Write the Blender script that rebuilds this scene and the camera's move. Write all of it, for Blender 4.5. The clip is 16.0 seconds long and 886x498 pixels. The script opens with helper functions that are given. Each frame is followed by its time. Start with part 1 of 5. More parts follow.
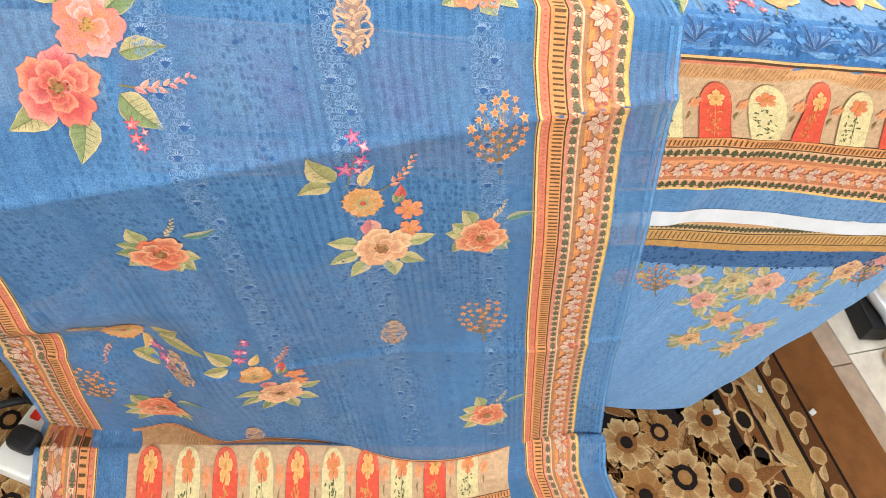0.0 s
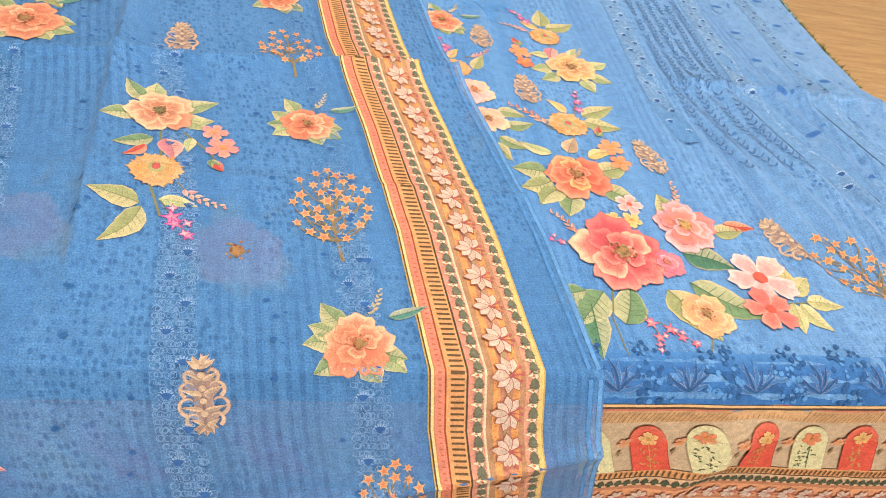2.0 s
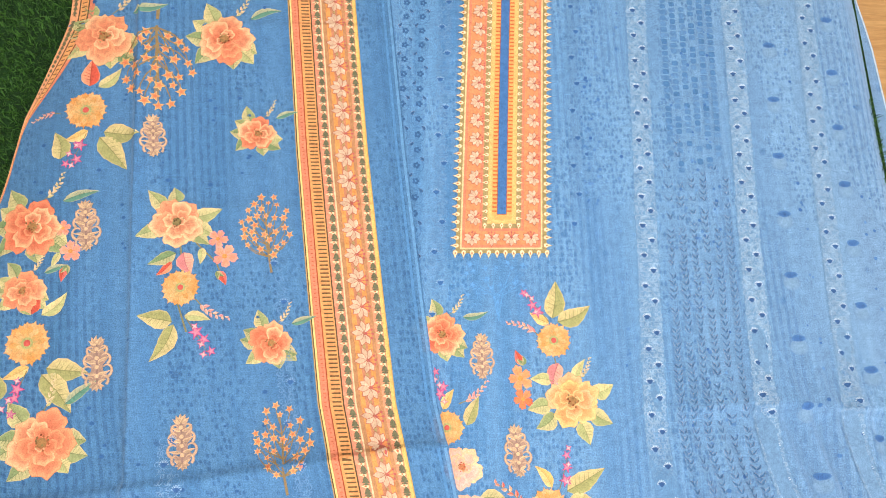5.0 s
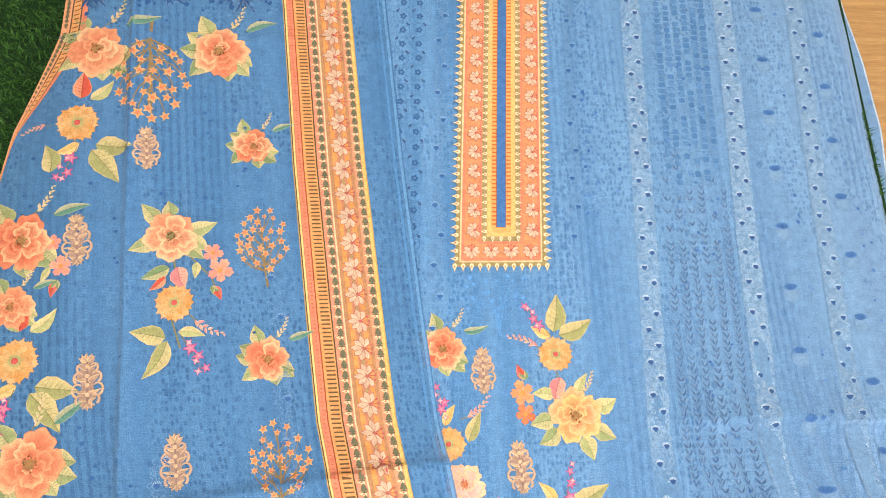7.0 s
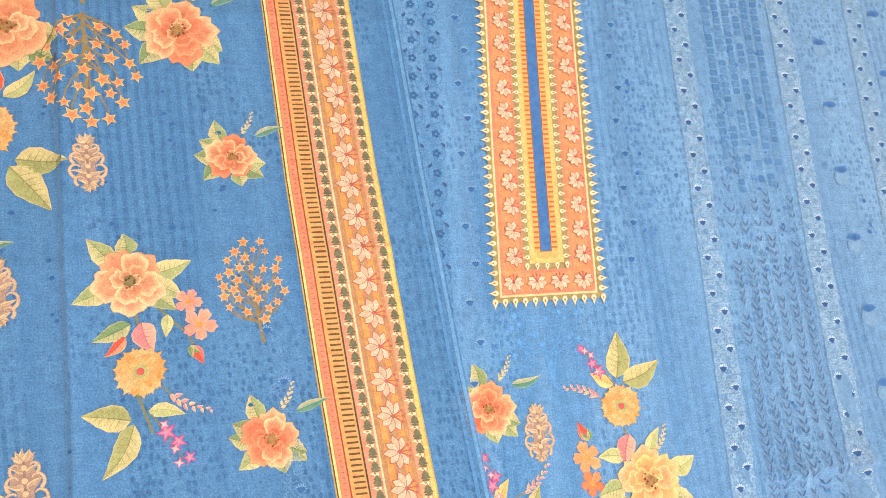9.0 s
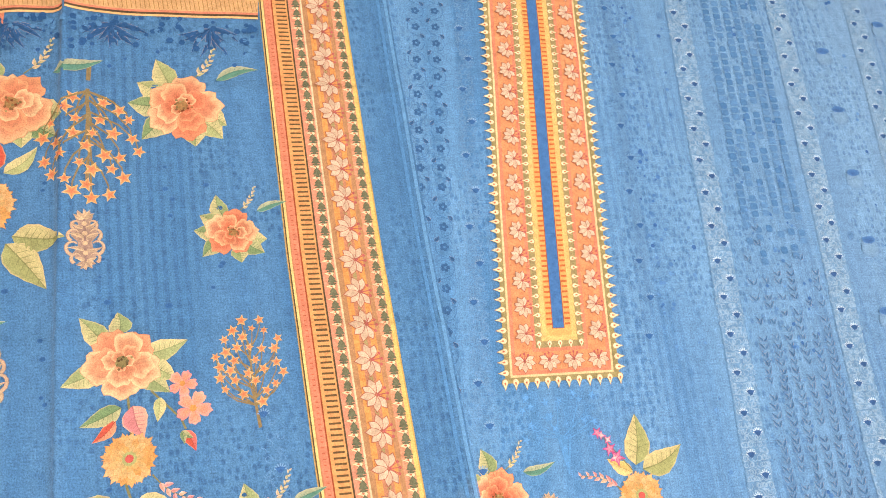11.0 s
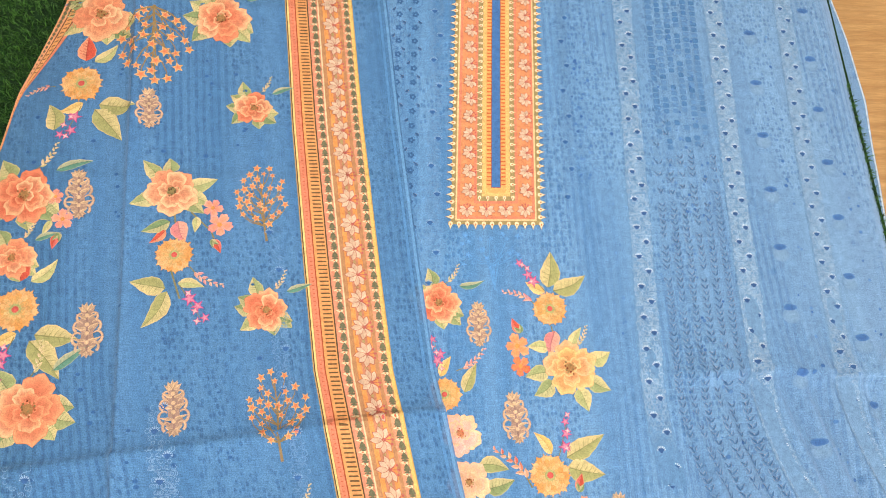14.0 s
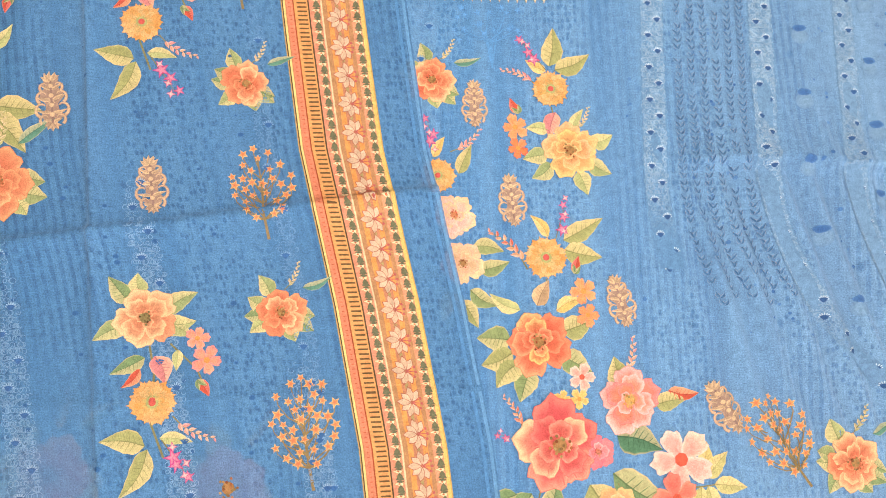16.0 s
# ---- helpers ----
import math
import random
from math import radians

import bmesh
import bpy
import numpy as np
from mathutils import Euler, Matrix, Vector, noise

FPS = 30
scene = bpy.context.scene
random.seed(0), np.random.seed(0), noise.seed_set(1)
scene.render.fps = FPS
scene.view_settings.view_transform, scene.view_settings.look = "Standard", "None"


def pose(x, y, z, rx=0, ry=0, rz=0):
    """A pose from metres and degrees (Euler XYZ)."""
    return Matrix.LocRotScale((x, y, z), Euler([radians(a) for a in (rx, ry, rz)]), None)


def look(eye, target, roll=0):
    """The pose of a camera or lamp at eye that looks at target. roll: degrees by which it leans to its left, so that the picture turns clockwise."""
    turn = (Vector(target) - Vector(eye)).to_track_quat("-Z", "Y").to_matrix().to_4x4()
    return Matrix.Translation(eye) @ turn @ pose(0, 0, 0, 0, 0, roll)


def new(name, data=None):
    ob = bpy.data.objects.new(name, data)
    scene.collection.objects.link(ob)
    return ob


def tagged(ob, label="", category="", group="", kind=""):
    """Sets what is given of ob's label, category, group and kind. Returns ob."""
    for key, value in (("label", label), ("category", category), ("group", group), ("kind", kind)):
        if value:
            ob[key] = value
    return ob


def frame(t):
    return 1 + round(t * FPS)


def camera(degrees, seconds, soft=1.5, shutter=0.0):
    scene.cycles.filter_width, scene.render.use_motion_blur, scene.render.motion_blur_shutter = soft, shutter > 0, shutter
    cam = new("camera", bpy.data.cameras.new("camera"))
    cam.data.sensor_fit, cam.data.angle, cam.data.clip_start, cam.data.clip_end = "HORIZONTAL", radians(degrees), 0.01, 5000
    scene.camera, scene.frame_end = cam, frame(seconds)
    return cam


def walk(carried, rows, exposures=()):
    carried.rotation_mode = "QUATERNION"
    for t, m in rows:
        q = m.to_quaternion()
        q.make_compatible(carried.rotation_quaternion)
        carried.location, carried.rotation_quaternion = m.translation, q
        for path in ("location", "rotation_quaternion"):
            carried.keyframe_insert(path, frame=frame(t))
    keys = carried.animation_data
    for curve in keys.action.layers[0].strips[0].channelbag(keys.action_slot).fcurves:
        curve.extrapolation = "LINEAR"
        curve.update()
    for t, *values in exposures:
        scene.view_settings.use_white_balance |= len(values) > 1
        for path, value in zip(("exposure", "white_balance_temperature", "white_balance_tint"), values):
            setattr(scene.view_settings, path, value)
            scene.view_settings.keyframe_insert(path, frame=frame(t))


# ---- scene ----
cam = camera(62.0, 16.0, soft=0.95)
PATH = [
    (0, (-0.263, -0.113, 1.109), (0.101, 1.067, -0.464), 15.0),
    (0.5, (-0.254, -0.089, 1.121), (0.149, 1.085, -0.447), 16.4),
    (1, (-0.23, -0.032, 1.132), (0.208, 1.162, -0.411), 16.7),
    (1.5, (-0.195, 0.05, 1.147), (0.25, 1.309, -0.342), 16.5),
    (2, (-0.187, 0.097, 1.176), (0.24, 1.487, -0.196), 15.0),
    (2.5, (-0.186, 0.149, 1.229), (0.221, 1.661, -0.015), 13.8),
    (3, (-0.128, 0.32, 1.378), (0.152, 1.58, -0.145), 9.4),
    (3.5, (-0.15, 0.6, 1.499), (0.141, 1.319, -0.345), 20.4),
    (4, (-0.111, 0.697, 1.554), (0.118, 1.281, -0.345), 20.7),
    (4.5, (-0.091, 0.762, 1.58), (0.104, 1.305, -0.335), 19.3),
    (4.7, (-0.075, 0.778, 1.589), (0.071, 1.308, -0.334), 14.9),
    (6.8, (-0.088, 0.771, 1.618), (0.089, 1.321, -0.297), 16.5),
    (7, (-0.095, 0.771, 1.584), (0.102, 1.358, -0.318), 17.5),
    (7.5, (-0.126, 0.82, 1.52), (0.111, 1.403, -0.379), 20.8),
    (8, (-0.16, 0.864, 1.445), (0.141, 1.396, -0.459), 27.6),
    (8.5, (-0.179, 0.884, 1.42), (0.21, 1.377, -0.479), 35.2),
    (9, (-0.196, 0.889, 1.421), (0.245, 1.374, -0.469), 38.4),
    (9.5, (-0.191, 0.917, 1.402), (0.242, 1.441, -0.479), 35.7),
    (9.7, (-0.18, 0.936, 1.389), (0.24, 1.487, -0.488), 33.6),
    (11.8, (-0.172, 0.86, 1.444), (0.161, 1.555, -0.401), 22.7),
    (12, (-0.152, 0.845, 1.465), (0.141, 1.552, -0.383), 19.9),
    (12.5, (-0.119, 0.799, 1.509), (0.089, 1.52, -0.345), 14.5),
    (13, (-0.112, 0.755, 1.56), (0.075, 1.49, -0.291), 13.1),
    (13.5, (-0.097, 0.707, 1.567), (0.097, 1.42, -0.292), 14.2),
    (14, (-0.098, 0.684, 1.571), (0.113, 1.351, -0.303), 16.6),
    (14.5, (-0.092, 0.66, 1.55), (0.123, 1.243, -0.351), 19.4),
    (15, (-0.096, 0.645, 1.539), (0.127, 1.114, -0.393), 24.7),
    (15.5, (-0.095, 0.623, 1.52), (0.134, 0.999, -0.431), 30.2),
    (16, (-0.1, 0.615, 1.505), (0.143, 0.907, -0.459), 38.4),
]
walk(cam, [(t, look(eye, target, roll)) for t, eye, target, roll in PATH], [(0.0, 0.30, 6200, 6), (0.7, 0.22, 6150, 6), (1.5, 0.12, 6100, 6), (2.4, -0.06, 6100, 6), (3.0, -0.06, 6100, 6), (4.5, 0.07, 6350, 6), (7.0, 0.02, 6500, 6), (9.5, 0.08, 6600, 6), (12.0, -0.02, 6550, 6), (15.0, -0.06, 6550, 6), (16.0, -0.06, 6720, 6)])

# ---------------------------------------------------------------- light
def srgb(r, g, b):
    f = lambda v: ((v / 255 + 0.055) / 1.055) ** 2.4 if v > 10 else v / 255 / 12.92
    return (f(r), f(g), f(b))


world = bpy.data.worlds.new("sky")
scene.world = world
world.use_nodes = True
wn = world.node_tree.nodes
sky = wn.new("ShaderNodeTexSky")
sky.sky_type, sky.sun_disc = "NISHITA", False
sky.sun_elevation, sky.sun_rotation = radians(50), radians(120)
world.node_tree.links.new(sky.outputs[0], wn["Background"].inputs[0])
wn["Background"].inputs[1].default_value = 0.1


def frange(a, b, d):
    n = max(round((b - a) / d), 1)
    return [a + (b - a) * i / n for i in range(n + 1)]


def area_lamp(name, place, target, w, h, power, colour):
    data = bpy.data.lights.new(name, "AREA")
    data.shape, data.size, data.size_y, data.energy, data.color = "RECTANGLE", w, h, power, colour
    ob = new(name, data)
    ob.matrix_world = look(place, target)
    return ob


# added lamps, sources unseen: two at assumed window openings, one at assumed ceiling panel
area_lamp("added_front_light", (-0.1, -2.52, 1.55), (-0.1, 0.4, 0.6), 3.0, 1.7, 80, (1.0, 0.985, 0.965))
area_lamp("added_side_light", (3.05, 0.6, 1.6), (0.0, 0.8, 0.7), 2.0, 1.7, 46, (1.0, 0.985, 0.965))
area_lamp("added_ceiling_light", (-0.1, 0.75, 2.74), (-0.1, 0.75, 0.0), 1.15, 1.15, 40, (1.0, 0.97, 0.94))
scene.view_settings.exposure = 0.0

# ---------------------------------------------------------------- materials
def material(name, rough=0.8, metal=0.0, spec=0.3):
    m = bpy.data.materials.new(name)
    m.use_nodes = True
    t = m.node_tree
    b = t.nodes["Principled BSDF"]
    b.inputs["Roughness"].default_value, b.inputs["Metallic"].default_value = rough, metal
    b.inputs["Specular IOR Level"].default_value = spec
    return m, t, b


def node(t, kind, **inputs):
    n = t.nodes.new(kind)
    for k, v in inputs.items():
        n.inputs[k.replace("_", " ")].default_value = v
    return n


def scaled(t, source, sx, sy, sz=1.0):
    n = t.nodes.new("ShaderNodeMapping")
    n.inputs["Scale"].default_value = (sx, sy, sz)
    t.links.new(source, n.inputs["Vector"])
    return n.outputs[0]


def noise_of(t, vec, scale, detail=3.0, rough=0.55):
    n = node(t, "ShaderNodeTexNoise", Scale=scale, Detail=detail, Roughness=rough)
    t.links.new(vec, n.inputs["Vector"])
    return n.outputs["Fac"]


def ranged(t, fac, a, b, lo=0.0, hi=1.0):
    n = t.nodes.new("ShaderNodeMapRange")
    n.inputs["From Min"].default_value, n.inputs["From Max"].default_value = a, b
    n.inputs["To Min"].default_value, n.inputs["To Max"].default_value = lo, hi
    t.links.new(fac, n.inputs["Value"])
    return n.outputs[0]


def mixed(t, fac, a, b, blend="MIX"):
    n = t.nodes.new("ShaderNodeMix")
    n.data_type, n.blend_type = "RGBA", blend
    for sock, v in ((n.inputs[0], fac), (n.inputs[6], a), (n.inputs[7], b)):
        if isinstance(v, (tuple, float, int)):
            sock.default_value = (*v, 1) if isinstance(v, tuple) else v
        else:
            t.links.new(v, sock)
    return n.outputs[2]


def times(t, a, b):
    n = t.nodes.new("ShaderNodeMath")
    n.operation = "MULTIPLY"
    for sock, v in ((n.inputs[0], a), (n.inputs[1], b)):
        if isinstance(v, float):
            sock.default_value = v
        else:
            t.links.new(v, sock)
    return n.outputs[0]


def bump(t, b, height, dist, strength=1.0):
    n = t.nodes.new("ShaderNodeBump")
    n.inputs["Distance"].default_value, n.inputs["Strength"].default_value = dist, strength
    t.links.new(height, n.inputs["Height"])
    t.links.new(n.outputs[0], b.inputs["Normal"])


def flat_uv(t):
    n = t.nodes.new("ShaderNodeUVMap")
    n.uv_map = "flat"
    return n.outputs[0]


def see_through(m, t, b, amount):
    out = t.nodes["Material Output"]
    clear, mix = t.nodes.new("ShaderNodeBsdfTransparent"), t.nodes.new("ShaderNodeMixShader")
    mix.inputs[0].default_value = amount
    t.links.new(b.outputs[0], mix.inputs[1])
    t.links.new(clear.outputs[0], mix.inputs[2])
    t.links.new(mix.outputs[0], out.inputs[0])


def printed_cotton(name, dark, mid, light, pale=None, clear=0.0, leafy=0.5):
    """Blue printed cotton: a fine plain weave, ruled columns, small leaf print in patches, round smudges."""
    m, t, b = material(name, 0.85, 0.0, 0.2)
    uv = flat_uv(t)
    sep = t.nodes.new("ShaderNodeSeparateXYZ")
    t.links.new(uv, sep.inputs[0])
    base = mid
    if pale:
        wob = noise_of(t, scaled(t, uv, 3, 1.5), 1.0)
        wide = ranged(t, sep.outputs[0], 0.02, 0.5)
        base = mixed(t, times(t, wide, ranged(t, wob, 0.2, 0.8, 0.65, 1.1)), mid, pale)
    # broad columns of the print, each a little lighter or darker than the next
    column = ranged(t, noise_of(t, scaled(t, uv, 38, 0.25), 1.0, 2.0), 0.40, 0.62)
    col = mixed(t, times(t, column, 0.26), base, light)
    # ruled ribs, 9 mm apart, in patches, broken into dashes
    wave = node(t, "ShaderNodeTexWave", Scale=35.0, Distortion=0.5, Detail=1.0)
    wave.wave_profile = "SIN"
    t.links.new(scaled(t, uv, 1.0, 0.03), wave.inputs["Vector"])
    lined = ranged(t, noise_of(t, scaled(t, uv, 9, 2.2), 1.0, 1.0), 0.46, 0.58)
    dashes = ranged(t, noise_of(t, scaled(t, uv, 150, 120), 1.0, 2.0), 0.36, 0.56, 0.35, 1.0)
    rib = times(t, times(t, ranged(t, wave.outputs["Fac"], 0.5, 0.72), lined), dashes)
    col = mixed(t, times(t, rib, 0.46), col, dark)
    # leaf print in rows
    vor = node(t, "ShaderNodeTexVoronoi", Scale=1.0, Randomness=0.55)
    t.links.new(scaled(t, uv, 205, 130), vor.inputs["Vector"])
    leaf_mask = ranged(t, vor.outputs["Distance"], 0.40, 0.28)
    zone = ranged(t, noise_of(t, scaled(t, uv, 13, 4), 1.0, 2.0), 0.46, 0.56)
    col = mixed(t, times(t, times(t, leaf_mask, zone), leafy * 0.62), col, dark)
    rim_mask = times(t, ranged(t, vor.outputs["Distance"], 0.40, 0.52), zone)
    col = mixed(t, times(t, rim_mask, 0.22), col, light)
    # smudged dots along the ruled columns
    vor2 = node(t, "ShaderNodeTexVoronoi", Scale=1.0, Randomness=0.9)
    t.links.new(scaled(t, uv, 36, 26), vor2.inputs["Vector"])
    spot = ranged(t, vor2.outputs["Distance"], 0.17, 0.09)
    gate = ranged(t, noise_of(t, scaled(t, uv, 11, 11), 1.0, 1.0), 0.48, 0.54)
    col = mixed(t, times(t, times(t, spot, gate), 0.55), col, dark)
    # threads: slubs along the warp and the weft, and the dye's grain
    warp = ranged(t, noise_of(t, scaled(t, uv, 900, 60), 1.0, 1.0), 0.3, 0.7, 0.93, 1.06)
    weft = ranged(t, noise_of(t, scaled(t, uv, 60, 900), 1.0, 1.0), 0.3, 0.7, 0.92, 1.07)
    grain = ranged(t, noise_of(t, scaled(t, uv, 760, 660), 1.0, 2.0, 0.75), 0.28, 0.72, 0.56, 1.32)
    mottle = ranged(t, noise_of(t, scaled(t, uv, 120, 95), 1.0, 4.0, 0.65), 0.32, 0.68, 0.86, 1.12)
    tone = times(t, times(t, warp, weft), times(t, grain, mottle))
    grey = t.nodes.new("ShaderNodeCombineColor")
    for k in range(3):
        t.links.new(tone, grey.inputs[k])
    col = mixed(t, 1.0, col, grey.outputs[0], "MULTIPLY")
    t.links.new(col, b.inputs["Base Color"])
    b.inputs["Sheen Weight"].default_value = 0.15
    bump(t, b, noise_of(t, scaled(t, uv, 70, 42), 1.0, 5.0, 0.6), 0.0013, 1.0)
    if clear:
        see_through(m, t, b, clear)
    return m


def ink_material(name, rough=0.85, clear=0.0, fuzz=0.0):
    """Dye on cloth: the printed colour of each motif, with the weave's streaks."""
    m, t, b = material(name, rough, 0.0, 0.2)
    att = t.nodes.new("ShaderNodeAttribute")
    att.attribute_name = "ink"
    geo = t.nodes.new("ShaderNodeTexCoord")
    wash = ranged(t, noise_of(t, geo.outputs["Object"], 170.0, 3.0), 0.3, 0.7, 0.84, 1.12)
    weave = ranged(t, noise_of(t, scaled(t, geo.outputs["Object"], 1000, 760, 760), 1.0, 2.0, 0.7), 0.28, 0.72, 0.62, 1.10)
    tone = times(t, wash, weave)
    grey = t.nodes.new("ShaderNodeCombineColor")
    for k in range(3):
        t.links.new(tone, grey.inputs[k])
    t.links.new(mixed(t, 1.0, att.outputs["Color"], grey.outputs[0], "MULTIPLY"), b.inputs["Base Color"])
    if fuzz:
        bump(t, b, noise_of(t, geo.outputs["Object"], 420.0, 3.0), fuzz, 1.0)
    if clear:
        see_through(m, t, b, clear)
    return m


def mottled(name, a, c, scale, rough=0.7, metal=0.0, stretch=(1, 1, 1), height=0.0, fine=0.0):
    m, t, b = material(name, rough, metal)
    geo = t.nodes.new("ShaderNodeTexCoord")
    vec = scaled(t, geo.outputs["Object"], *stretch)
    fac = ranged(t, noise_of(t, vec, scale, 5.0, 0.6), 0.32, 0.68)
    col = mixed(t, fac, a, c)
    if fine:
        grain = ranged(t, noise_of(t, vec, fine, 3.0), 0.35, 0.65)
        col = mixed(t, times(t, grain, 0.35), col, tuple(v * 0.55 for v in a))
    t.links.new(col, b.inputs["Base Color"])
    if height:
        bump(t, b, noise_of(t, vec, fine or scale * 4, 4.0), height)
    return m


BLUE_D, BLUE_M, BLUE_L = srgb(50, 92, 138), srgb(82, 128, 176), srgb(112, 156, 200)
M_DUPATTA = printed_cotton("dupatta_voile", BLUE_D, BLUE_M, BLUE_L, clear=0.27, leafy=0.8)
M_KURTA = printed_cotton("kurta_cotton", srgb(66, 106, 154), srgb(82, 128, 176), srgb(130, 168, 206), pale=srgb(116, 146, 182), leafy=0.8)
M_REVERSE = printed_cotton("kurta_reverse", srgb(84, 124, 176), srgb(112, 154, 200), srgb(140, 176, 214), leafy=0.3)
M_INK = ink_material("printed_dye")
M_INKD = ink_material("printed_dye_voile", clear=0.07)
M_CARPET = ink_material("carpet_pile", 0.95, fuzz=0.004)
M_WOOD = mottled("oak_veneer", srgb(176, 128, 78), srgb(206, 160, 106), 6.0, 0.45, stretch=(1.2, 14, 14), height=0.0006, fine=40)
M_WOODPALE = mottled("pale_wood", srgb(206, 176, 136), srgb(224, 198, 160), 6.0, 0.5, stretch=(12, 1.2, 12), height=0.0005, fine=40)
M_WOODDARK = mottled("brown_wood", srgb(134, 92, 56), srgb(160, 114, 72), 6.0, 0.5, stretch=(12, 1.2, 12), height=0.0005, fine=40)
M_TURFBACK = mottled("turf_backing", srgb(14, 34, 12), srgb(26, 56, 20), 60.0, 0.95)
M_TILE = mottled("floor_tile", srgb(226, 218, 204), srgb(240, 234, 222), 5.0, 0.25, fine=30)
M_TILEBAND = mottled("floor_tile_band", srgb(176, 156, 138), srgb(192, 172, 154), 6.0, 0.3, fine=40)
M_GROUT = mottled("grout", srgb(150, 136, 120), srgb(170, 156, 140), 60.0, 0.9)
M_WALL = mottled("wall_paint", srgb(232, 228, 220), srgb(240, 237, 230), 3.0, 0.9, height=0.0005, fine=150)
M_PLASTIC = mottled("white_plastic", srgb(232, 230, 224), srgb(240, 238, 234), 20.0, 0.35)
M_BLACK = mottled("black_rubber", srgb(22, 22, 24), srgb(34, 34, 36), 40.0, 0.5)
M_RED = mottled("red_switch", srgb(214, 40, 24), srgb(226, 60, 36), 30.0, 0.3)
M_METAL = mottled("painted_steel", srgb(206, 210, 214), srgb(220, 224, 228), 12.0, 0.35, 0.4)
M_PAPER = mottled("white_selvedge", srgb(208, 208, 210), srgb(222, 222, 224), 40.0, 0.9)
M_SOCKET = mottled("socket_slot", srgb(40, 40, 40), srgb(60, 60, 60), 40.0, 0.5)
m_blade, t_blade, b_blade = material("turf_blade", 0.6)
g_blade = t_blade.nodes.new("ShaderNodeNewGeometry")
t_blade.links.new(mixed(t_blade, g_blade.outputs["Random Per Island"], srgb(20, 48, 16), srgb(76, 120, 46)), b_blade.inputs["Base Color"])
# emissive face of the added ceiling panel, which stays out of view
M_ADDED_LAMP, t_lamp, b_lamp = material("added_lamp_glow", 0.6)
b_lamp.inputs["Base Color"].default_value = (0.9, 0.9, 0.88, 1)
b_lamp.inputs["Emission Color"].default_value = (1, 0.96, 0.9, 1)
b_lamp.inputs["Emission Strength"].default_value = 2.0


# ---------------------------------------------------------------- mesh helpers
def part(name, bm, mat, parent=None, label=""):
    me = bpy.data.meshes.new(name)
    bm.to_mesh(me)
    bm.free()
    me.materials.append(mat)
    ob = new(name, me)
    if parent:
        ob.parent = parent
    return tagged(ob, label)


def box_bm(x0, x1, y0, y1, z0, z1, bevel=0.0, seg=2, turn=0.0):
    bm = bmesh.new()
    bmesh.ops.create_cube(bm, size=1, matrix=Matrix.Diagonal((x1 - x0, y1 - y0, z1 - z0, 1)))
    if bevel:
        bmesh.ops.bevel(bm, geom=bm.edges[:], offset=bevel, segments=seg, affect="EDGES", profile=0.5)
    bm.transform(pose((x0 + x1) / 2, (y0 + y1) / 2, (z0 + z1) / 2, 0, 0, turn))
    return bm


def tube_bm(points, radius, sides=8):
    bm = bmesh.new()
    rings = []
    for i, p in enumerate(points):
        a, c = Vector(points[max(i - 1, 0)]), Vector(points[min(i + 1, len(points) - 1)])
        q = (c - a).to_track_quat("Z", "Y")
        rings.append([bm.verts.new(Vector(p) + q @ Vector((radius * math.cos(k * math.tau / sides), radius * math.sin(k * math.tau / sides), 0))) for k in range(sides)])
    for r, s in zip(rings, rings[1:]):
        for k in range(sides):
            bm.faces.new((r[k], r[(k + 1) % sides], s[(k + 1) % sides], s[k]))
    bm.faces.new(rings[0][::-1])
    bm.faces.new(rings[-1])
    for f in bm.faces:
        f.smooth = True
    return bm


def empty(name, label, category, kind="", group="", place=(0, 0, 0)):
    ob = new(name)
    ob.location = place
    return tagged(ob, label, category, group, kind)


# ---------------------------------------------------------------- how the cloths lie
Z_TOP = 0.760


def rumple(x, s, seed, size=1.0):
    n = noise.noise(Vector((x * 7, s * 5, seed))) * 0.0028 + noise.noise(Vector((x * 21, s * 16, seed + 3))) * 0.0011
    return n * size


def fold(v, at, width, height):
    return height * math.exp(-(((v - at) / width) ** 2))


def smooth(v):
    v = min(max(v, 0.0), 1.0)
    return v * v * (3 - 2 * v)


def kurta_at(x, s):
    """The kurta cloth: x across, s along it (y on the table top); it bends over the table's front edge."""
    waves = rumple(x, s, 1.0)
    rise = smooth((x - 0.2) / 0.12) * smooth((0.95 - s) / 0.2) * smooth((s - 0.45) / 0.1)
    waves += rise * 0.0044 * math.sin((x * 0.92 + s * 0.25) * 190 + 2 * noise.noise(Vector((x * 6, s * 6, 8))))
    d = s - 0.822 - 0.02 * noise.noise(Vector((x * 5, 0, 2)))
    waves += 0.011 * math.exp(-abs(d) / (0.006 if d < 0 else 0.03)) * smooth((x - 0.24) / 0.05)
    waves += fold(x, 0.247 + 0.25 * (0.62 - s) * (s < 0.62), 0.0025, 0.0016) * smooth((0.80 - s) / 0.08)
    if s >= 0.415:
        edge = smooth((x - 0.53) / 0.05)
        return Vector((x, s, Z_TOP + waves - 0.022 * edge * edge))
    arc = 0.415 - s
    if arc < 0.047:
        a = arc / 0.03
        return Vector((x, 0.415 - 0.03 * math.sin(a), Z_TOP - 0.03 + 0.03 * math.cos(a) + waves))
    drop = arc - 0.047
    bulge = 0.006 * math.sin(x * 17 + 1.3) * smooth(drop / 0.2) + fold(x, 0.205 - 0.35 * drop, 0.026, 0.011) * smooth(drop / 0.05)
    return Vector((x, 0.385 - bulge - 0.03 * drop + waves, Z_TOP - 0.03 - drop + fold(x, 0.205 - 0.35 * drop, 0.03, 0.010)))


def kurta_s(z):
    """Where along the cloth the height z lies on the hanging front."""
    return 0.368 - (0.730 - z)


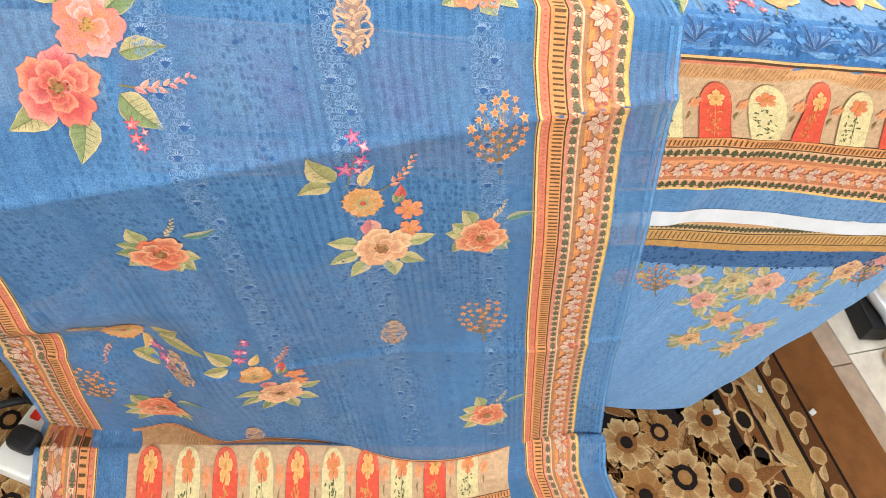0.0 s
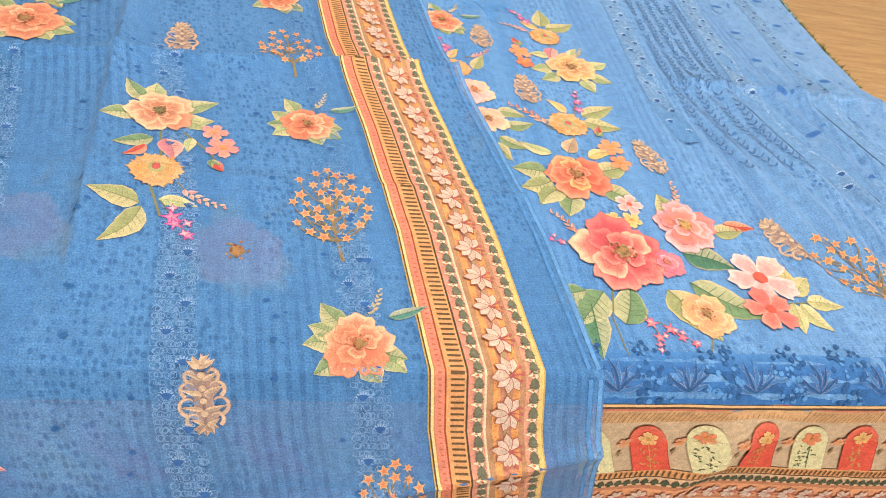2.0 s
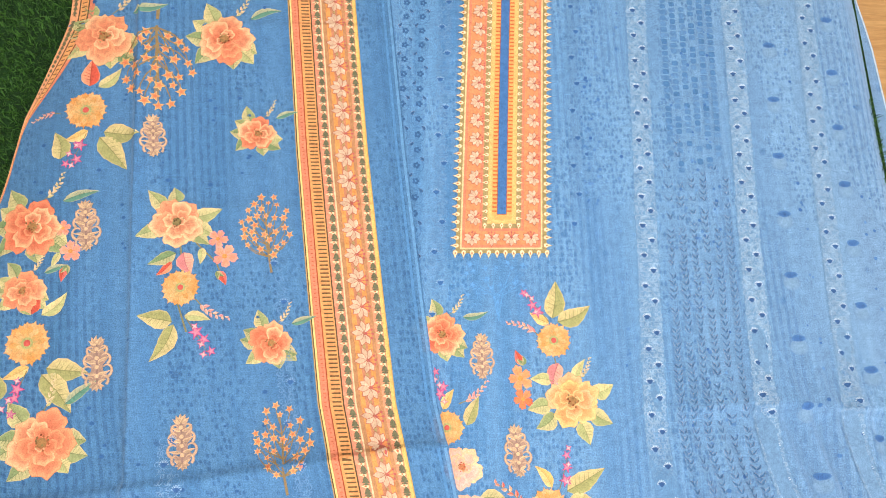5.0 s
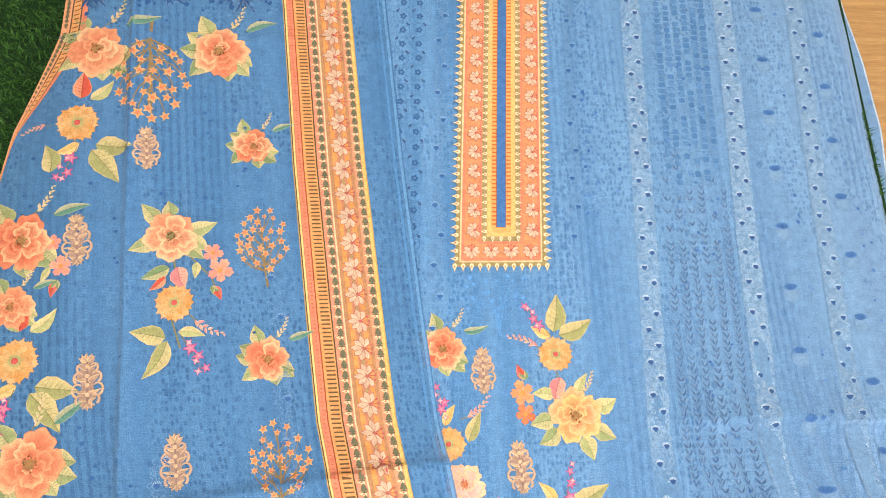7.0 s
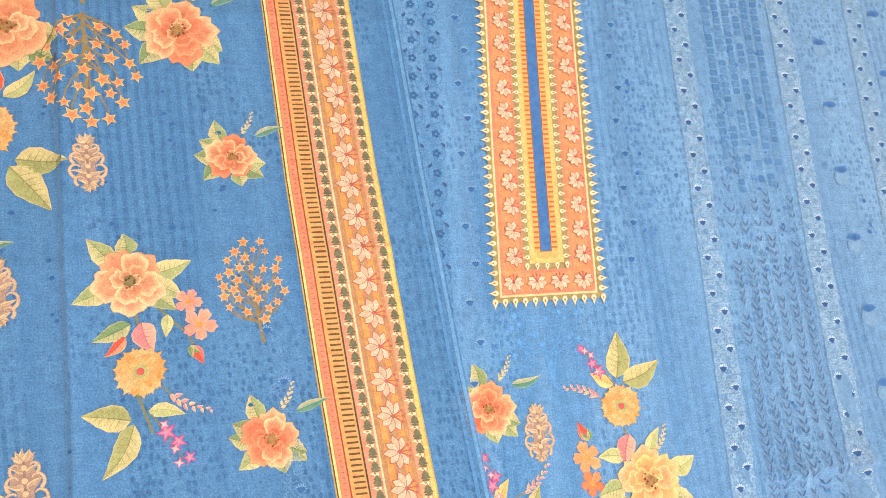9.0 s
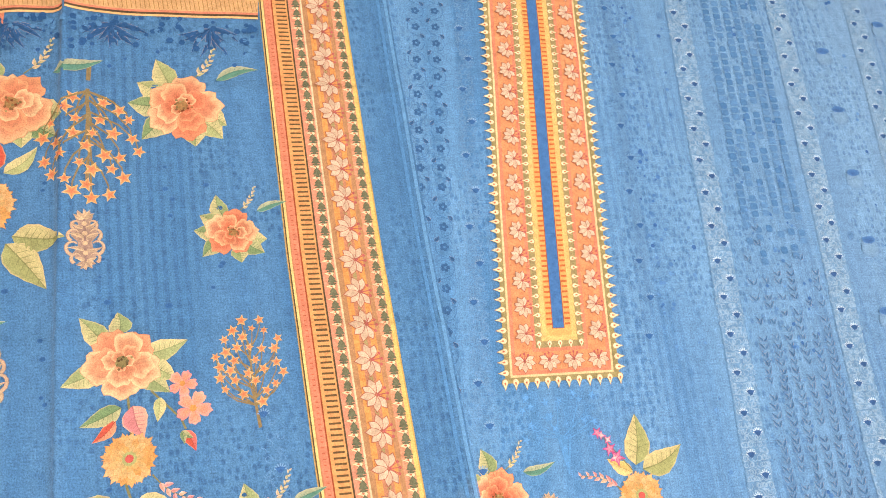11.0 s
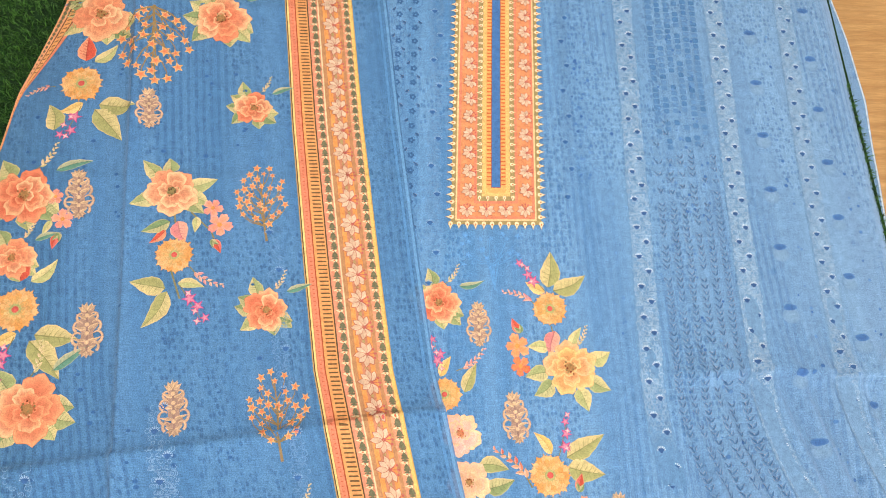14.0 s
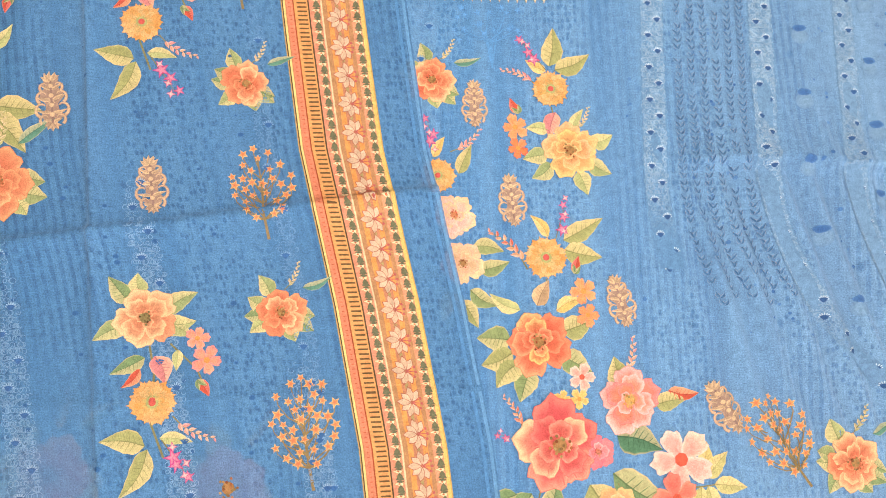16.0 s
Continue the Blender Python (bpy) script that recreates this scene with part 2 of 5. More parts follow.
B_S = (-0.60, -0.285, 0.145, 0.345, 0.53, 0.67, 0.83, 0.95, 1.13, 1.38, 1.60)
B_X = (0.130, 0.061, -0.035, -0.080, -0.097, -0.120, -0.153, -0.167, -0.186, -0.207, -0.224)


def border_x(s):
    """The inner edge of the dupatta's long border."""
    return float(np.interp(s, B_S, B_X))


def bend(x):
    xc = min(max(x, -0.62), 0.1)
    return 0.362 + (xc - 0.068) * 0.10, 0.712 + (xc - 0.068) * 0.20


D_EDGE = 0.392


def dupatta_at(x, s):
    """The dupatta over the kurta: it slopes out past the table's edge to a crease and hangs down from there to the floor."""
    waves = rumple(x, s, 5.0)
    z0 = Z_TOP + 0.006
    for at, high in ((0.755 + 0.12 * (x + 0.28), 0.013), (0.585, 0.003), (1.06, 0.0022), (1.30, 0.0022)):
        d = s - at
        waves += high * math.exp(-abs(d) / (0.004 if d > 0 else 0.022))
    d = x + 0.352 - 0.06 * (0.8 - s)
    waves += 0.0125 * math.exp(-abs(d) / (0.004 if d < 0 else 0.022)) * smooth((s - 0.42) / 0.1)
    if s >= D_EDGE:
        left = -0.475 - max(0.0, 1.32 - s) * 0.19
        off = smooth((left + 0.05 - x) / 0.06)
        return Vector((x, s, z0 + waves - 0.012 * off))
    y1, z1 = bend(x)
    arc = D_EDGE - s
    first = math.hypot(D_EDGE - y1, z0 - z1)
    if arc < first:
        k = arc / first
        sag = 0.002 * math.sin(k * math.pi)
        ridge = 0.006 * math.exp(-(first - arc) / 0.006)
        return Vector((x, D_EDGE + (y1 - D_EDGE) * k - ridge, z0 + (z1 - z0) * k + sag + waves + 0.5 * ridge))
    y2, z2 = 0.315, 0.05
    second = math.hypot(y2 - y1, z2 - z1)
    arc -= first
    if arc < second:
        k = arc / second
        sway = 0.020 * noise.noise(Vector((x * 4.2, k * 2.1, 11))) * smooth(k / 0.3)
        sway += 0.012 * math.sin(x * 13 + k * 2) * smooth((k - 0.45) / 0.3)
        crease = 0.006 * math.exp(-abs(k - 0.60) / (0.006 if k < 0.60 else 0.05)) + 0.03 * max(k - 0.60, 0.0)
        left = smooth((-0.36 - x) / 0.10) * smooth((k - 0.35) / 0.2)
        return Vector((x, y1 + (y2 - y1) * k - sway - crease - 0.006 * math.exp(-arc / 0.012) + 0.05 * left + waves, z1 + (z2 - z1) * k + 0.003 * math.exp(-arc / 0.012)))
    arc -= second
    lift = 0.012 + 0.045 * smooth(1 - arc / 0.05) + 0.006 * (1 + noise.noise(Vector((x * 9, arc * 9, 4))))
    askew = 0.11 * min(max((0.08 - x) / 0.5, 0.0), 1.0) * smooth(arc / 0.08)
    return Vector((x, y2 - arc - askew, lift))


def dupatta_s(x, z):
    y1, z1 = bend(x)
    z -= 0.044 * smooth((z - 0.08) / 0.35)
    first = math.hypot(D_EDGE - y1, Z_TOP + 0.006 - z1)
    return D_EDGE - first - (z1 - z) * math.hypot(0.315 - y1, 0.05 - z1) / (z1 - 0.05)


def back_at(x, s):
    """The kurta's back panel, hanging behind the front hem; s is its height."""
    return Vector((x, 0.402 + 0.008 * math.sin(x * 15) * smooth((0.5 - s) / 0.2) - 0.02 * smooth((0.45 - s) / 0.5) + rumple(x, s, 9.0), s))


def sheet(name, at, us, vs, mat, span=None, origin=None):
    """A cloth: a grid laid by at(x, s), with its flat measure as texture place. With span, us run from 0 to 1 between the cloth's two edges."""
    bm = bmesh.new()
    uv = bm.loops.layers.uv.new("flat")
    rows, flat = [], {}
    for v in vs:
        x0, x1 = span(v) if span else (0.0, 1.0)
        row = []
        for u in us:
            x = x0 + (x1 - x0) * u
            k = bm.verts.new(at(x, v))
            flat[k] = (x - (origin(v) if origin else 0.0), v)
            row.append(k)
        rows.append(row)
    for p, q in zip(rows, rows[1:]):
        for i in range(len(us) - 1):
            f = bm.faces.new((p[i], p[i + 1], q[i + 1], q[i]))
            f.smooth = True
            for loop in f.loops:
                loop[uv].uv = flat[loop.vert]
    return part(name, bm, mat)


# ---------------------------------------------------------------- printed motifs
LIFT = 0.00022


class Ink:
    """Flat dyed shapes laid on a cloth, one mesh a motif; each later layer lies a hair above the one before."""

    def __init__(self, at, x=0.0, s=0.0, turn=0.0, size=1.0, lift=0.0007):
        self.at, self.x, self.s, self.size, self.lift = at, x, s, size, lift
        self.c, self.n = math.cos(radians(turn)), math.sin(radians(turn))
        self.verts, self.faces, self.inks = [], [], []
        self.ox = self.oy = 0.0

    def put(self, p, colour, layer):
        px, py = (p[0] + self.ox) * self.size, (p[1] + self.oy) * self.size
        x, s = self.x + px * self.c - py * self.n, self.s + px * self.n + py * self.c
        o, e = self.at(x, s), 0.002
        nrm = (self.at(x + e, s) - o).cross(self.at(x, s + e) - o)
        nrm.normalize()
        self.verts.append(o + nrm * (self.lift + LIFT * layer))
        self.inks.append((*colour, 1.0))
        return len(self.verts) - 1

    def fan(self, centre, ring, c_in, c_out, layer, rim=None):
        """A shape filled from a point inside it: the colour runs from c_in to c_out, with a thin rim."""
        k = self.put(centre, c_in, layer)
        mid = tuple(0.68 * a + 0.32 * b for a, b in zip(c_in, c_out))
        inner = [self.put((centre[0] + 0.6 * (p[0] - centre[0]), centre[1] + 0.6 * (p[1] - centre[1])), mid, layer) for p in ring]
        outer = [self.put((centre[0] + 0.94 * (p[0] - centre[0]), centre[1] + 0.94 * (p[1] - centre[1])), c_out, layer) for p in ring]
        edge = [self.put(p, rim or c_out, layer) for p in ring]
        n = len(ring)
        for i in range(n):
            j = (i + 1) % n
            self.faces += [(k, inner[i], inner[j]), (inner[i], outer[i], outer[j], inner[j]), (outer[i], edge[i], edge[j], outer[j])]

    def strip(self, points, width, colour, layer, end=None):
        rows = []
        for i, p in enumerate(points):
            a, b = points[max(i - 1, 0)], points[min(i + 1, len(points) - 1)]
            d = math.hypot(b[0] - a[0], b[1] - a[1]) or 1.0
            w = width + ((end if end is not None else width) - width) * i / max(len(points) - 1, 1)
            nx, ny = -(b[1] - a[1]) / d * w / 2, (b[0] - a[0]) / d * w / 2
            rows.append((self.put((p[0] + nx, p[1] + ny), colour, layer), self.put((p[0] - nx, p[1] - ny), colour, layer)))
        for (a, b), (c, d) in zip(rows, rows[1:]):
            self.faces.append((a, b, d, c))

    def quad(self, x0, x1, y0, y1, colour, layer, steps=1, upto=None):
        rows = []
        for i in range(steps + 1):
            y = y0 + (y1 - y0) * i / steps
            rows.append((self.put((x0, y), colour, layer), self.put((x1, y), upto or colour, layer)))
        for (a, b), (c, d) in zip(rows, rows[1:]):
            self.faces.append((a, b, d, c))

    def done(self, name, mat, parent, label=""):
        me = bpy.data.meshes.new(name)
        me.from_pydata(self.verts, [], self.faces)
        att = me.color_attributes.new("ink", "FLOAT_COLOR", "POINT")
        att.data.foreach_set("color", np.array(self.inks, dtype=np.float32).ravel())
        me.materials.append(mat)
        ob = new(name, me)
        ob.parent = parent
        return tagged(ob, label)


def tint(c, k):
    return tuple(min(v * k, 1.0) for v in c)


def blend(a, b, k):
    return tuple(p + (q - p) * k for p, q in zip(a, b))


PEACH, CORAL, CREAM, ROSE = srgb(246, 172, 128), srgb(230, 98, 76), srgb(250, 208, 160), srgb(226, 76, 88)
YELLOW, AMBER, GOLD, RUST = srgb(246, 200, 122), srgb(234, 156, 84), srgb(206, 160, 86), srgb(168, 76, 44)
GREEN, OLIVE, LIME, PINE = srgb(140, 162, 112), srgb(186, 180, 118), srgb(212, 206, 142), srgb(74, 104, 74)
PINK, BLUSH, MAGENTA, TAN = srgb(240, 146, 146), srgb(248, 204, 194), srgb(200, 56, 130), srgb(208, 170, 142)
MAUVE, BROWN, STEM = srgb(156, 122, 114), srgb(120, 78, 52), srgb(138, 128, 84)


def petal(ink, ang, length, wide, c_in, c_out, layer, rnd, start=0.0, ruffle=0.03, rim=None):
    ring, n = [], 11
    d = (math.cos(ang), math.sin(ang))
    for i in range(n):
        k = i / (n - 1) * 2 - 1
        r = length * (1 - 0.30 * abs(k) ** 2.6) * (1 + rnd.uniform(-ruffle, ruffle)) * (0.94 + 0.06 * math.cos(k * 9))
        a = ang + k * wide
        ring.append((r * math.cos(a), r * math.sin(a)))
    base = start * length
    ring.append((base * d[0] - 0.1 * length * d[1], base * d[1] + 0.1 * length * d[0]))
    ring.insert(0, (base * d[0] + 0.1 * length * d[1], base * d[1] - 0.1 * length * d[0]))
    ink.fan((length * 0.36 * d[0], length * 0.36 * d[1]), ring, c_in, c_out, layer, rim)
    if wide > 0.4:
        for _ in range(3):
            a, q = ang + rnd.uniform(-0.7, 0.7) * wide, rnd.uniform(0.55, 0.86) * length
            b = a + rnd.uniform(-0.2, 0.2)
            ink.strip([(0.3 * length * math.cos(a), 0.3 * length * math.sin(a)), (0.65 * q * math.cos(a), 0.65 * q * math.sin(a)), (q * math.cos(b), q * math.sin(b))], length * 0.05, blend(c_in, c_out, 0.3), layer + 0.4, length * 0.015)


def leaf(ink, x, y, ang, length, wide, colour, layer, rnd, edge=None):
    a = radians(ang)
    d, n = (math.cos(a), math.sin(a)), (-math.sin(a), math.cos(a))
    steps, bow = 9, rnd.uniform(-0.12, 0.12) * length
    spine, side_a, side_b = [], [], []
    for i in range(steps + 1):
        k = i / steps
        w = wide / 2 * math.sin(math.pi * k ** 0.72) ** 0.9 * (1.06 + 0.035 * math.cos(i * 3.1)) * (1 - 0.30 * k * k) if 0 < i < steps else 0.0
        o = bow * math.sin(k * math.pi)
        c = (x + d[0] * length * k + n[0] * o, y + d[1] * length * k + n[1] * o)
        spine.append(c)
        side_a.append((c[0] + n[0] * w, c[1] + n[1] * w))
        side_b.append((c[0] - n[0] * w, c[1] - n[1] * w))
    light, dark = blend(colour, edge or CREAM, 0.38), tint(colour, 0.86)
    for side, tone in ((side_a, light), (side_b, dark)):
        m = [ink.put(p, tint(tone, 0.92), layer) for p in spine]
        h = [ink.put(((p[0] * 0.15 + q[0] * 0.85), (p[1] * 0.15 + q[1] * 0.85)), tone, layer) for p, q in zip(spine, side)]
        e = [ink.put(q, blend(tone, CREAM, 0.5), layer) for q in side]
        for i in range(steps):
            ink.faces += [(m[i], h[i], h[i + 1], m[i + 1]), (h[i], e[i], e[i + 1], h[i + 1])]
    ink.strip(spine, wide * 0.05, tint(colour, 0.55), layer + 1, wide * 0.02)
    for i in range(2, steps - 1):
        for side in (side_a, side_b):
            q = side[min(i + 1, steps)]
            ink.strip([spine[i], (0.25 * spine[i][0] + 0.75 * q[0], 0.25 * spine[i][1] + 0.75 * q[1])], wide * 0.03, tint(colour, 0.62), layer + 1, wide * 0.012)


def bloom(ink, x, y, r, outer, inner, heart, layer, rnd, rings=4, tip=None):
    """A full rose seen from above: rings of ruffled petals round a stamen heart."""
    plan = ((5, 1.0, 0.72), (4, 0.74, 0.72), (3, 0.50, 0.80), (3, 0.30, 0.86))[:rings]
    for ring, (n, k, w) in enumerate(plan):
        off = rnd.uniform(0, 6.28)
        for i in range(n):
            pale = blend(outer, tip or CREAM, rnd.uniform(0.3, 0.85))
            c_out = rnd.choice((pale, pale, blend(outer, inner, 0.55), blend(outer, inner, 0.2))) if ring < 2 else rnd.choice((pale, blend(outer, inner, 0.5), blend(outer, inner, 0.25)))
            c_in = blend(tint(inner, 0.86), heart, 0.10 + 0.16 * ring * rnd.uniform(0.5, 1.0))
            a = off + i * math.tau / n + rnd.uniform(-0.12, 0.12)
            ink.ox, ink.oy = x, y
            petal(ink, a, r * k * rnd.uniform(0.88, 1.08), w, c_in, c_out, layer + ring * 2 + (i % 2), rnd, rim=blend(c_out, tint(inner, 0.62), 0.5))
            ink.ox = ink.oy = 0.0
    top = layer + rings * 2 + 1
    dot(ink, x, y, r * 0.15, blend(heart, OLIVE, 0.35), top - 0.5, 9)
    for i in range(16):
        a, q = i * 2.4, r * rnd.uniform(0.06, 0.24)
        dot(ink, x + q * math.cos(a), y + q * math.sin(a), r * 0.036, tint(blend(heart, OLIVE, rnd.uniform(0, 0.7)), rnd.choice((0.6, 1.0))), top + (i % 3), 5)


def dot(ink, x, y, r, colour, layer, sides=7):
    k = ink.put((x, y), colour, layer)
    ring = [ink.put((x + r * math.cos(i * math.tau / sides), y + r * math.sin(i * math.tau / sides)), tint(colour, 0.9), layer) for i in range(sides)]
    for i in range(sides):
        ink.faces.append((k, ring[i], ring[(i + 1) % sides]))


def star(ink, x, y, r, c_in, c_out, layer, rnd, points=5, sharp=0.42):
    off = rnd.uniform(0, 6.28)
    ring = []
    for i in range(points * 2):
        q = r if i % 2 == 0 else r * sharp
        a = off + i * math.pi / points
        ring.append((x + q * math.cos(a), y + q * math.sin(a)))
    ink.fan((x, y), ring, c_in, c_out, layer)


def zinnia(ink, x, y, r, layer, rnd):
    for ring, (n, k) in enumerate(((17, 1.0), (14, 0.76), (11, 0.52))):
        off = rnd.uniform(0, 6.28)
        for i in range(n):
            ink.ox, ink.oy = x, y
            c = blend(AMBER, CREAM, rnd.uniform(0.0, 0.55))
            petal(ink, off + i * math.tau / n, r * k * rnd.uniform(0.94, 1.05), 0.25, blend(tint(c, 0.8), OLIVE, 0.2 + 0.2 * ring), c, layer + ring * 2 + i % 2, rnd, 0.2, 0.04, rim=tint(AMBER, 0.66))
    ink.ox = ink.oy = 0.0
    dot(ink, x, y, r * 0.26, OLIVE, layer + 6, 10)
    dot(ink, x, y, r * 0.15, srgb(220, 96, 88), layer + 7, 9)


def five_petals(ink, x, y, r, colour, layer, rnd, heart=AMBER):
    off = rnd.uniform(0, 6.28)
    for i in range(5):
        ink.ox, ink.oy = x, y
        petal(ink, off + i * math.tau / 5, r * rnd.uniform(0.92, 1.06), 0.56, blend(colour, heart, 0.55), blend(colour, CREAM, rnd.uniform(0.0, 0.4)), layer + i % 2, rnd, rim=tint(colour, 0.85))
    ink.ox = ink.oy = 0.0
    dot(ink, x, y, r * 0.2, heart, layer + 3)


def bud(ink, x, y, ang, size, layer, rnd):
    leaf(ink, x, y, ang, size, size * 0.5, CORAL, layer, rnd, PINK)
    leaf(ink, x, y, ang - 22, size * 0.55, size * 0.25, GREEN, layer + 2, rnd)
    leaf(ink, x, y, ang + 22, size * 0.55, size * 0.25, GREEN, layer + 2, rnd)


def sprig(ink, x, y, ang, length, layer, rnd, colour=PINK):
    a = radians(ang)
    pts = [(x + math.cos(a) * length * k + math.sin(a) * length * 0.12 * math.sin(k * 3), y + math.sin(a) * length * k - math.cos(a) * length * 0.12 * math.sin(k * 3)) for k in (0, 0.25, 0.5, 0.75, 1.0)]
    ink.strip(pts, length * 0.03, STEM, layer, length * 0.012)
    for i in range(11):
        k = 0.2 + 0.8 * i / 10
        q = pts[min(int(k * 4), 3)]
        w = pts[min(int(k * 4) + 1, 4)]
        f = k * 4 - min(int(k * 4), 3)
        p = (q[0] + (w[0] - q[0]) * f, q[1] + (w[1] - q[1]) * f)
        leaf(ink, p[0], p[1], ang + (38 if i % 2 else -38), length * (0.22 - 0.12 * k), length * (0.10 - 0.05 * k), blend(colour, CREAM, rnd.uniform(0, 0.8)), layer + 1, rnd, BLUSH)


def fuchsias(ink, x, y, ang, length, layer, rnd, colour=MAGENTA):
    a = radians(ang)
    pts = [(x + math.cos(a) * length * k, y + math.sin(a) * length * k) for k in (0, 0.35, 0.7, 1.0)]
    ink.strip(pts, length * 0.025, STEM, layer, length * 0.012)
    for k, p in enumerate(pts[1:]):
        star(ink, p[0] + rnd.uniform(-1, 1) * length * 0.1, p[1] + rnd.uniform(-1, 1) * length * 0.1, length * (0.20 - 0.03 * k), blend(colour, BLUSH, 0.45), colour, layer + 1, rnd, 5, 0.38)
        star(ink, p[0] + rnd.uniform(-1, 1) * length * 0.16, p[1] + rnd.uniform(-1, 1) * length * 0.16, length * 0.11, BLUSH, colour, layer + 2, rnd, 4, 0.4)


def star_tree(ink, high, layer, rnd, down=1):
    """A bare little tree hung with star flowers; down = -1 hangs it."""
    wood = srgb(150, 124, 84)
    ink.strip([(0.02 * high, -0.5 * high * down), (0, -0.25 * high * down), (0.0, 0.1 * high * down), (-0.02 * high, 0.38 * high * down)], high * 0.030, wood, layer, high * 0.008)
    spots = []
    for _ in range(400):
        a, q = rnd.uniform(0, 6.28), math.sqrt(rnd.random())
        p = (0.31 * q * math.cos(a), 0.10 + 0.40 * q * math.sin(a))
        if all(math.hypot(p[0] - o[0], p[1] - o[1]) > 0.092 for o in spots) and not (abs(p[0]) < 0.06 and p[1] < -0.1):
            spots.append(p)
    for p in spots:
        root = min(max(p[1] - 0.22 - 0.35 * abs(p[0]), -0.3), 0.3)
        mid = (p[0] * 0.62, root + (p[1] - root) * 0.35)
        ink.strip([(0, root * high * down), (mid[0] * high, mid[1] * high * down), (p[0] * 0.95 * high, (mid[1] * 0.4 + p[1] * 0.6) * high * down), (p[0] * high, p[1] * high * down)], high * 0.014, wood, layer + 1, high * 0.007)
        star(ink, p[0] * high, p[1] * high * down, high * rnd.uniform(0.040, 0.062), srgb(226, 118, 84), srgb(240, 190, 122), layer + 2, rnd, rnd.choice((5, 5, 6)), 0.46)


def damask(ink, high, layer, rnd, turn=0.0):
    """A brocade-like palmette in old rose and tan: scrolling curls in pairs round a stem, a crown on top and a flower at the foot."""
    def curl(x, y, ang, r, sweep, w):
        pts = []
        for k in range(9):
            a, q = radians(ang) + sweep * k / 8, r * (1 - 0.085 * k)
            pts.append(((x + q * math.cos(a)) * high, (y + q * math.sin(a)) * high))
        ink.strip(pts, (w + 0.016) * high, blend(MAUVE, TAN, 0.35), layer, 0.03 * high)
        ink.strip(pts, w * high, blend(TAN, CREAM, rnd.uniform(0.0, 0.35)), layer + 1, 0.012 * high)

    body = [(math.copysign(1, math.sin(k)) * (0.14 + 0.06 * math.cos(k * 7)) * abs(math.sin(k)) ** 0.6 * high, -0.42 * math.cos(k) * high) for k in (i * math.tau / 26 for i in range(26))]
    ink.fan((0, 0), body, blend(TAN, MAUVE, 0.75), blend(TAN, MAUVE, 0.5), layer - 0.5)
    for sx in (1, -1):
        for y, r, a, sw, w in ((-0.30, 0.11, -60, 3.6, 0.04), (-0.12, 0.15, -70, 3.4, 0.04), (0.08, 0.13, -60, 3.6, 0.04), (0.24, 0.10, -60, 3.4, 0.035), (-0.02, 0.07, 40, 3.6, 0.03)):
            curl(sx * r * 0.9, y, a if sx > 0 else 180 - a, r, sw * sx, w)
        for y, a, l in ((-0.38, 25, 0.20), (-0.2, 12, 0.30), (0.0, 20, 0.30), (0.17, 30, 0.26), (0.3, 55, 0.20)):
            leaf(ink, 0, y * high, a if sx > 0 else 180 - a, l * 0.85 * high, 0.055 * high, blend(TAN, CREAM, rnd.uniform(0.0, 0.5)), layer + 2, rnd, CREAM)
    ink.strip([(0, -0.42 * high), (0, 0.34 * high)], 0.035 * high, MAUVE, layer + 3)
    for y in (-0.24, -0.08, 0.08, 0.24):
        dot(ink, 0, y * high, 0.04 * high, blend(TAN, CREAM, 0.5), layer + 5)
    for k in range(5):
        leaf(ink, 0, 0.32 * high, 90 + (k - 2) * 30, 0.17 * high, 0.07 * high, blend(TAN, CREAM, 0.2), layer + 4 + k % 2, rnd, CREAM)
        leaf(ink, 0, -0.38 * high, 270 + (k - 2) * 36, 0.14 * high, 0.08 * high, blend(TAN, MAUVE, 0.3), layer + 4 + k % 2, rnd, CREAM)


# ready-made groups of the print
def small_rose(at, x, s, r, turn, seed, mat, parent, warm=0.5):
    rnd, ink = random.Random(seed), Ink(at, x, s, turn)
    for a, d, l in ((112, 0.72, 0.9), (170, 0.55, 0.8), (146, 0.6, 0.75), (210, 0.5, 0.85), (312, 0.55, 0.8), (284, 0.55, 0.62), (335, 0.5, 0.72)):
        leaf(ink, r * d * math.cos(radians(a)), r * d * math.sin(radians(a)), a + rnd.uniform(-14, 14), r * l, r * 0.62, blend(GREEN, LIME, rnd.uniform(0, 0.9)), 0, rnd)
    leaf(ink, r * 0.9, r * 0.75, 12, r * 1.15, r * 0.32, srgb(112, 160, 138), 1, rnd)
    sprig(ink, r * 0.25, r * 0.8, 55, r * 1.1, 1, rnd, LIME)
    bloom(ink, 0, 0, r, blend(PEACH, AMBER, 0.12), blend(CORAL, PEACH, 0.55 - 0.5 * warm), RUST, 3, rnd)
    return ink.done("printed_rose", mat, parent)


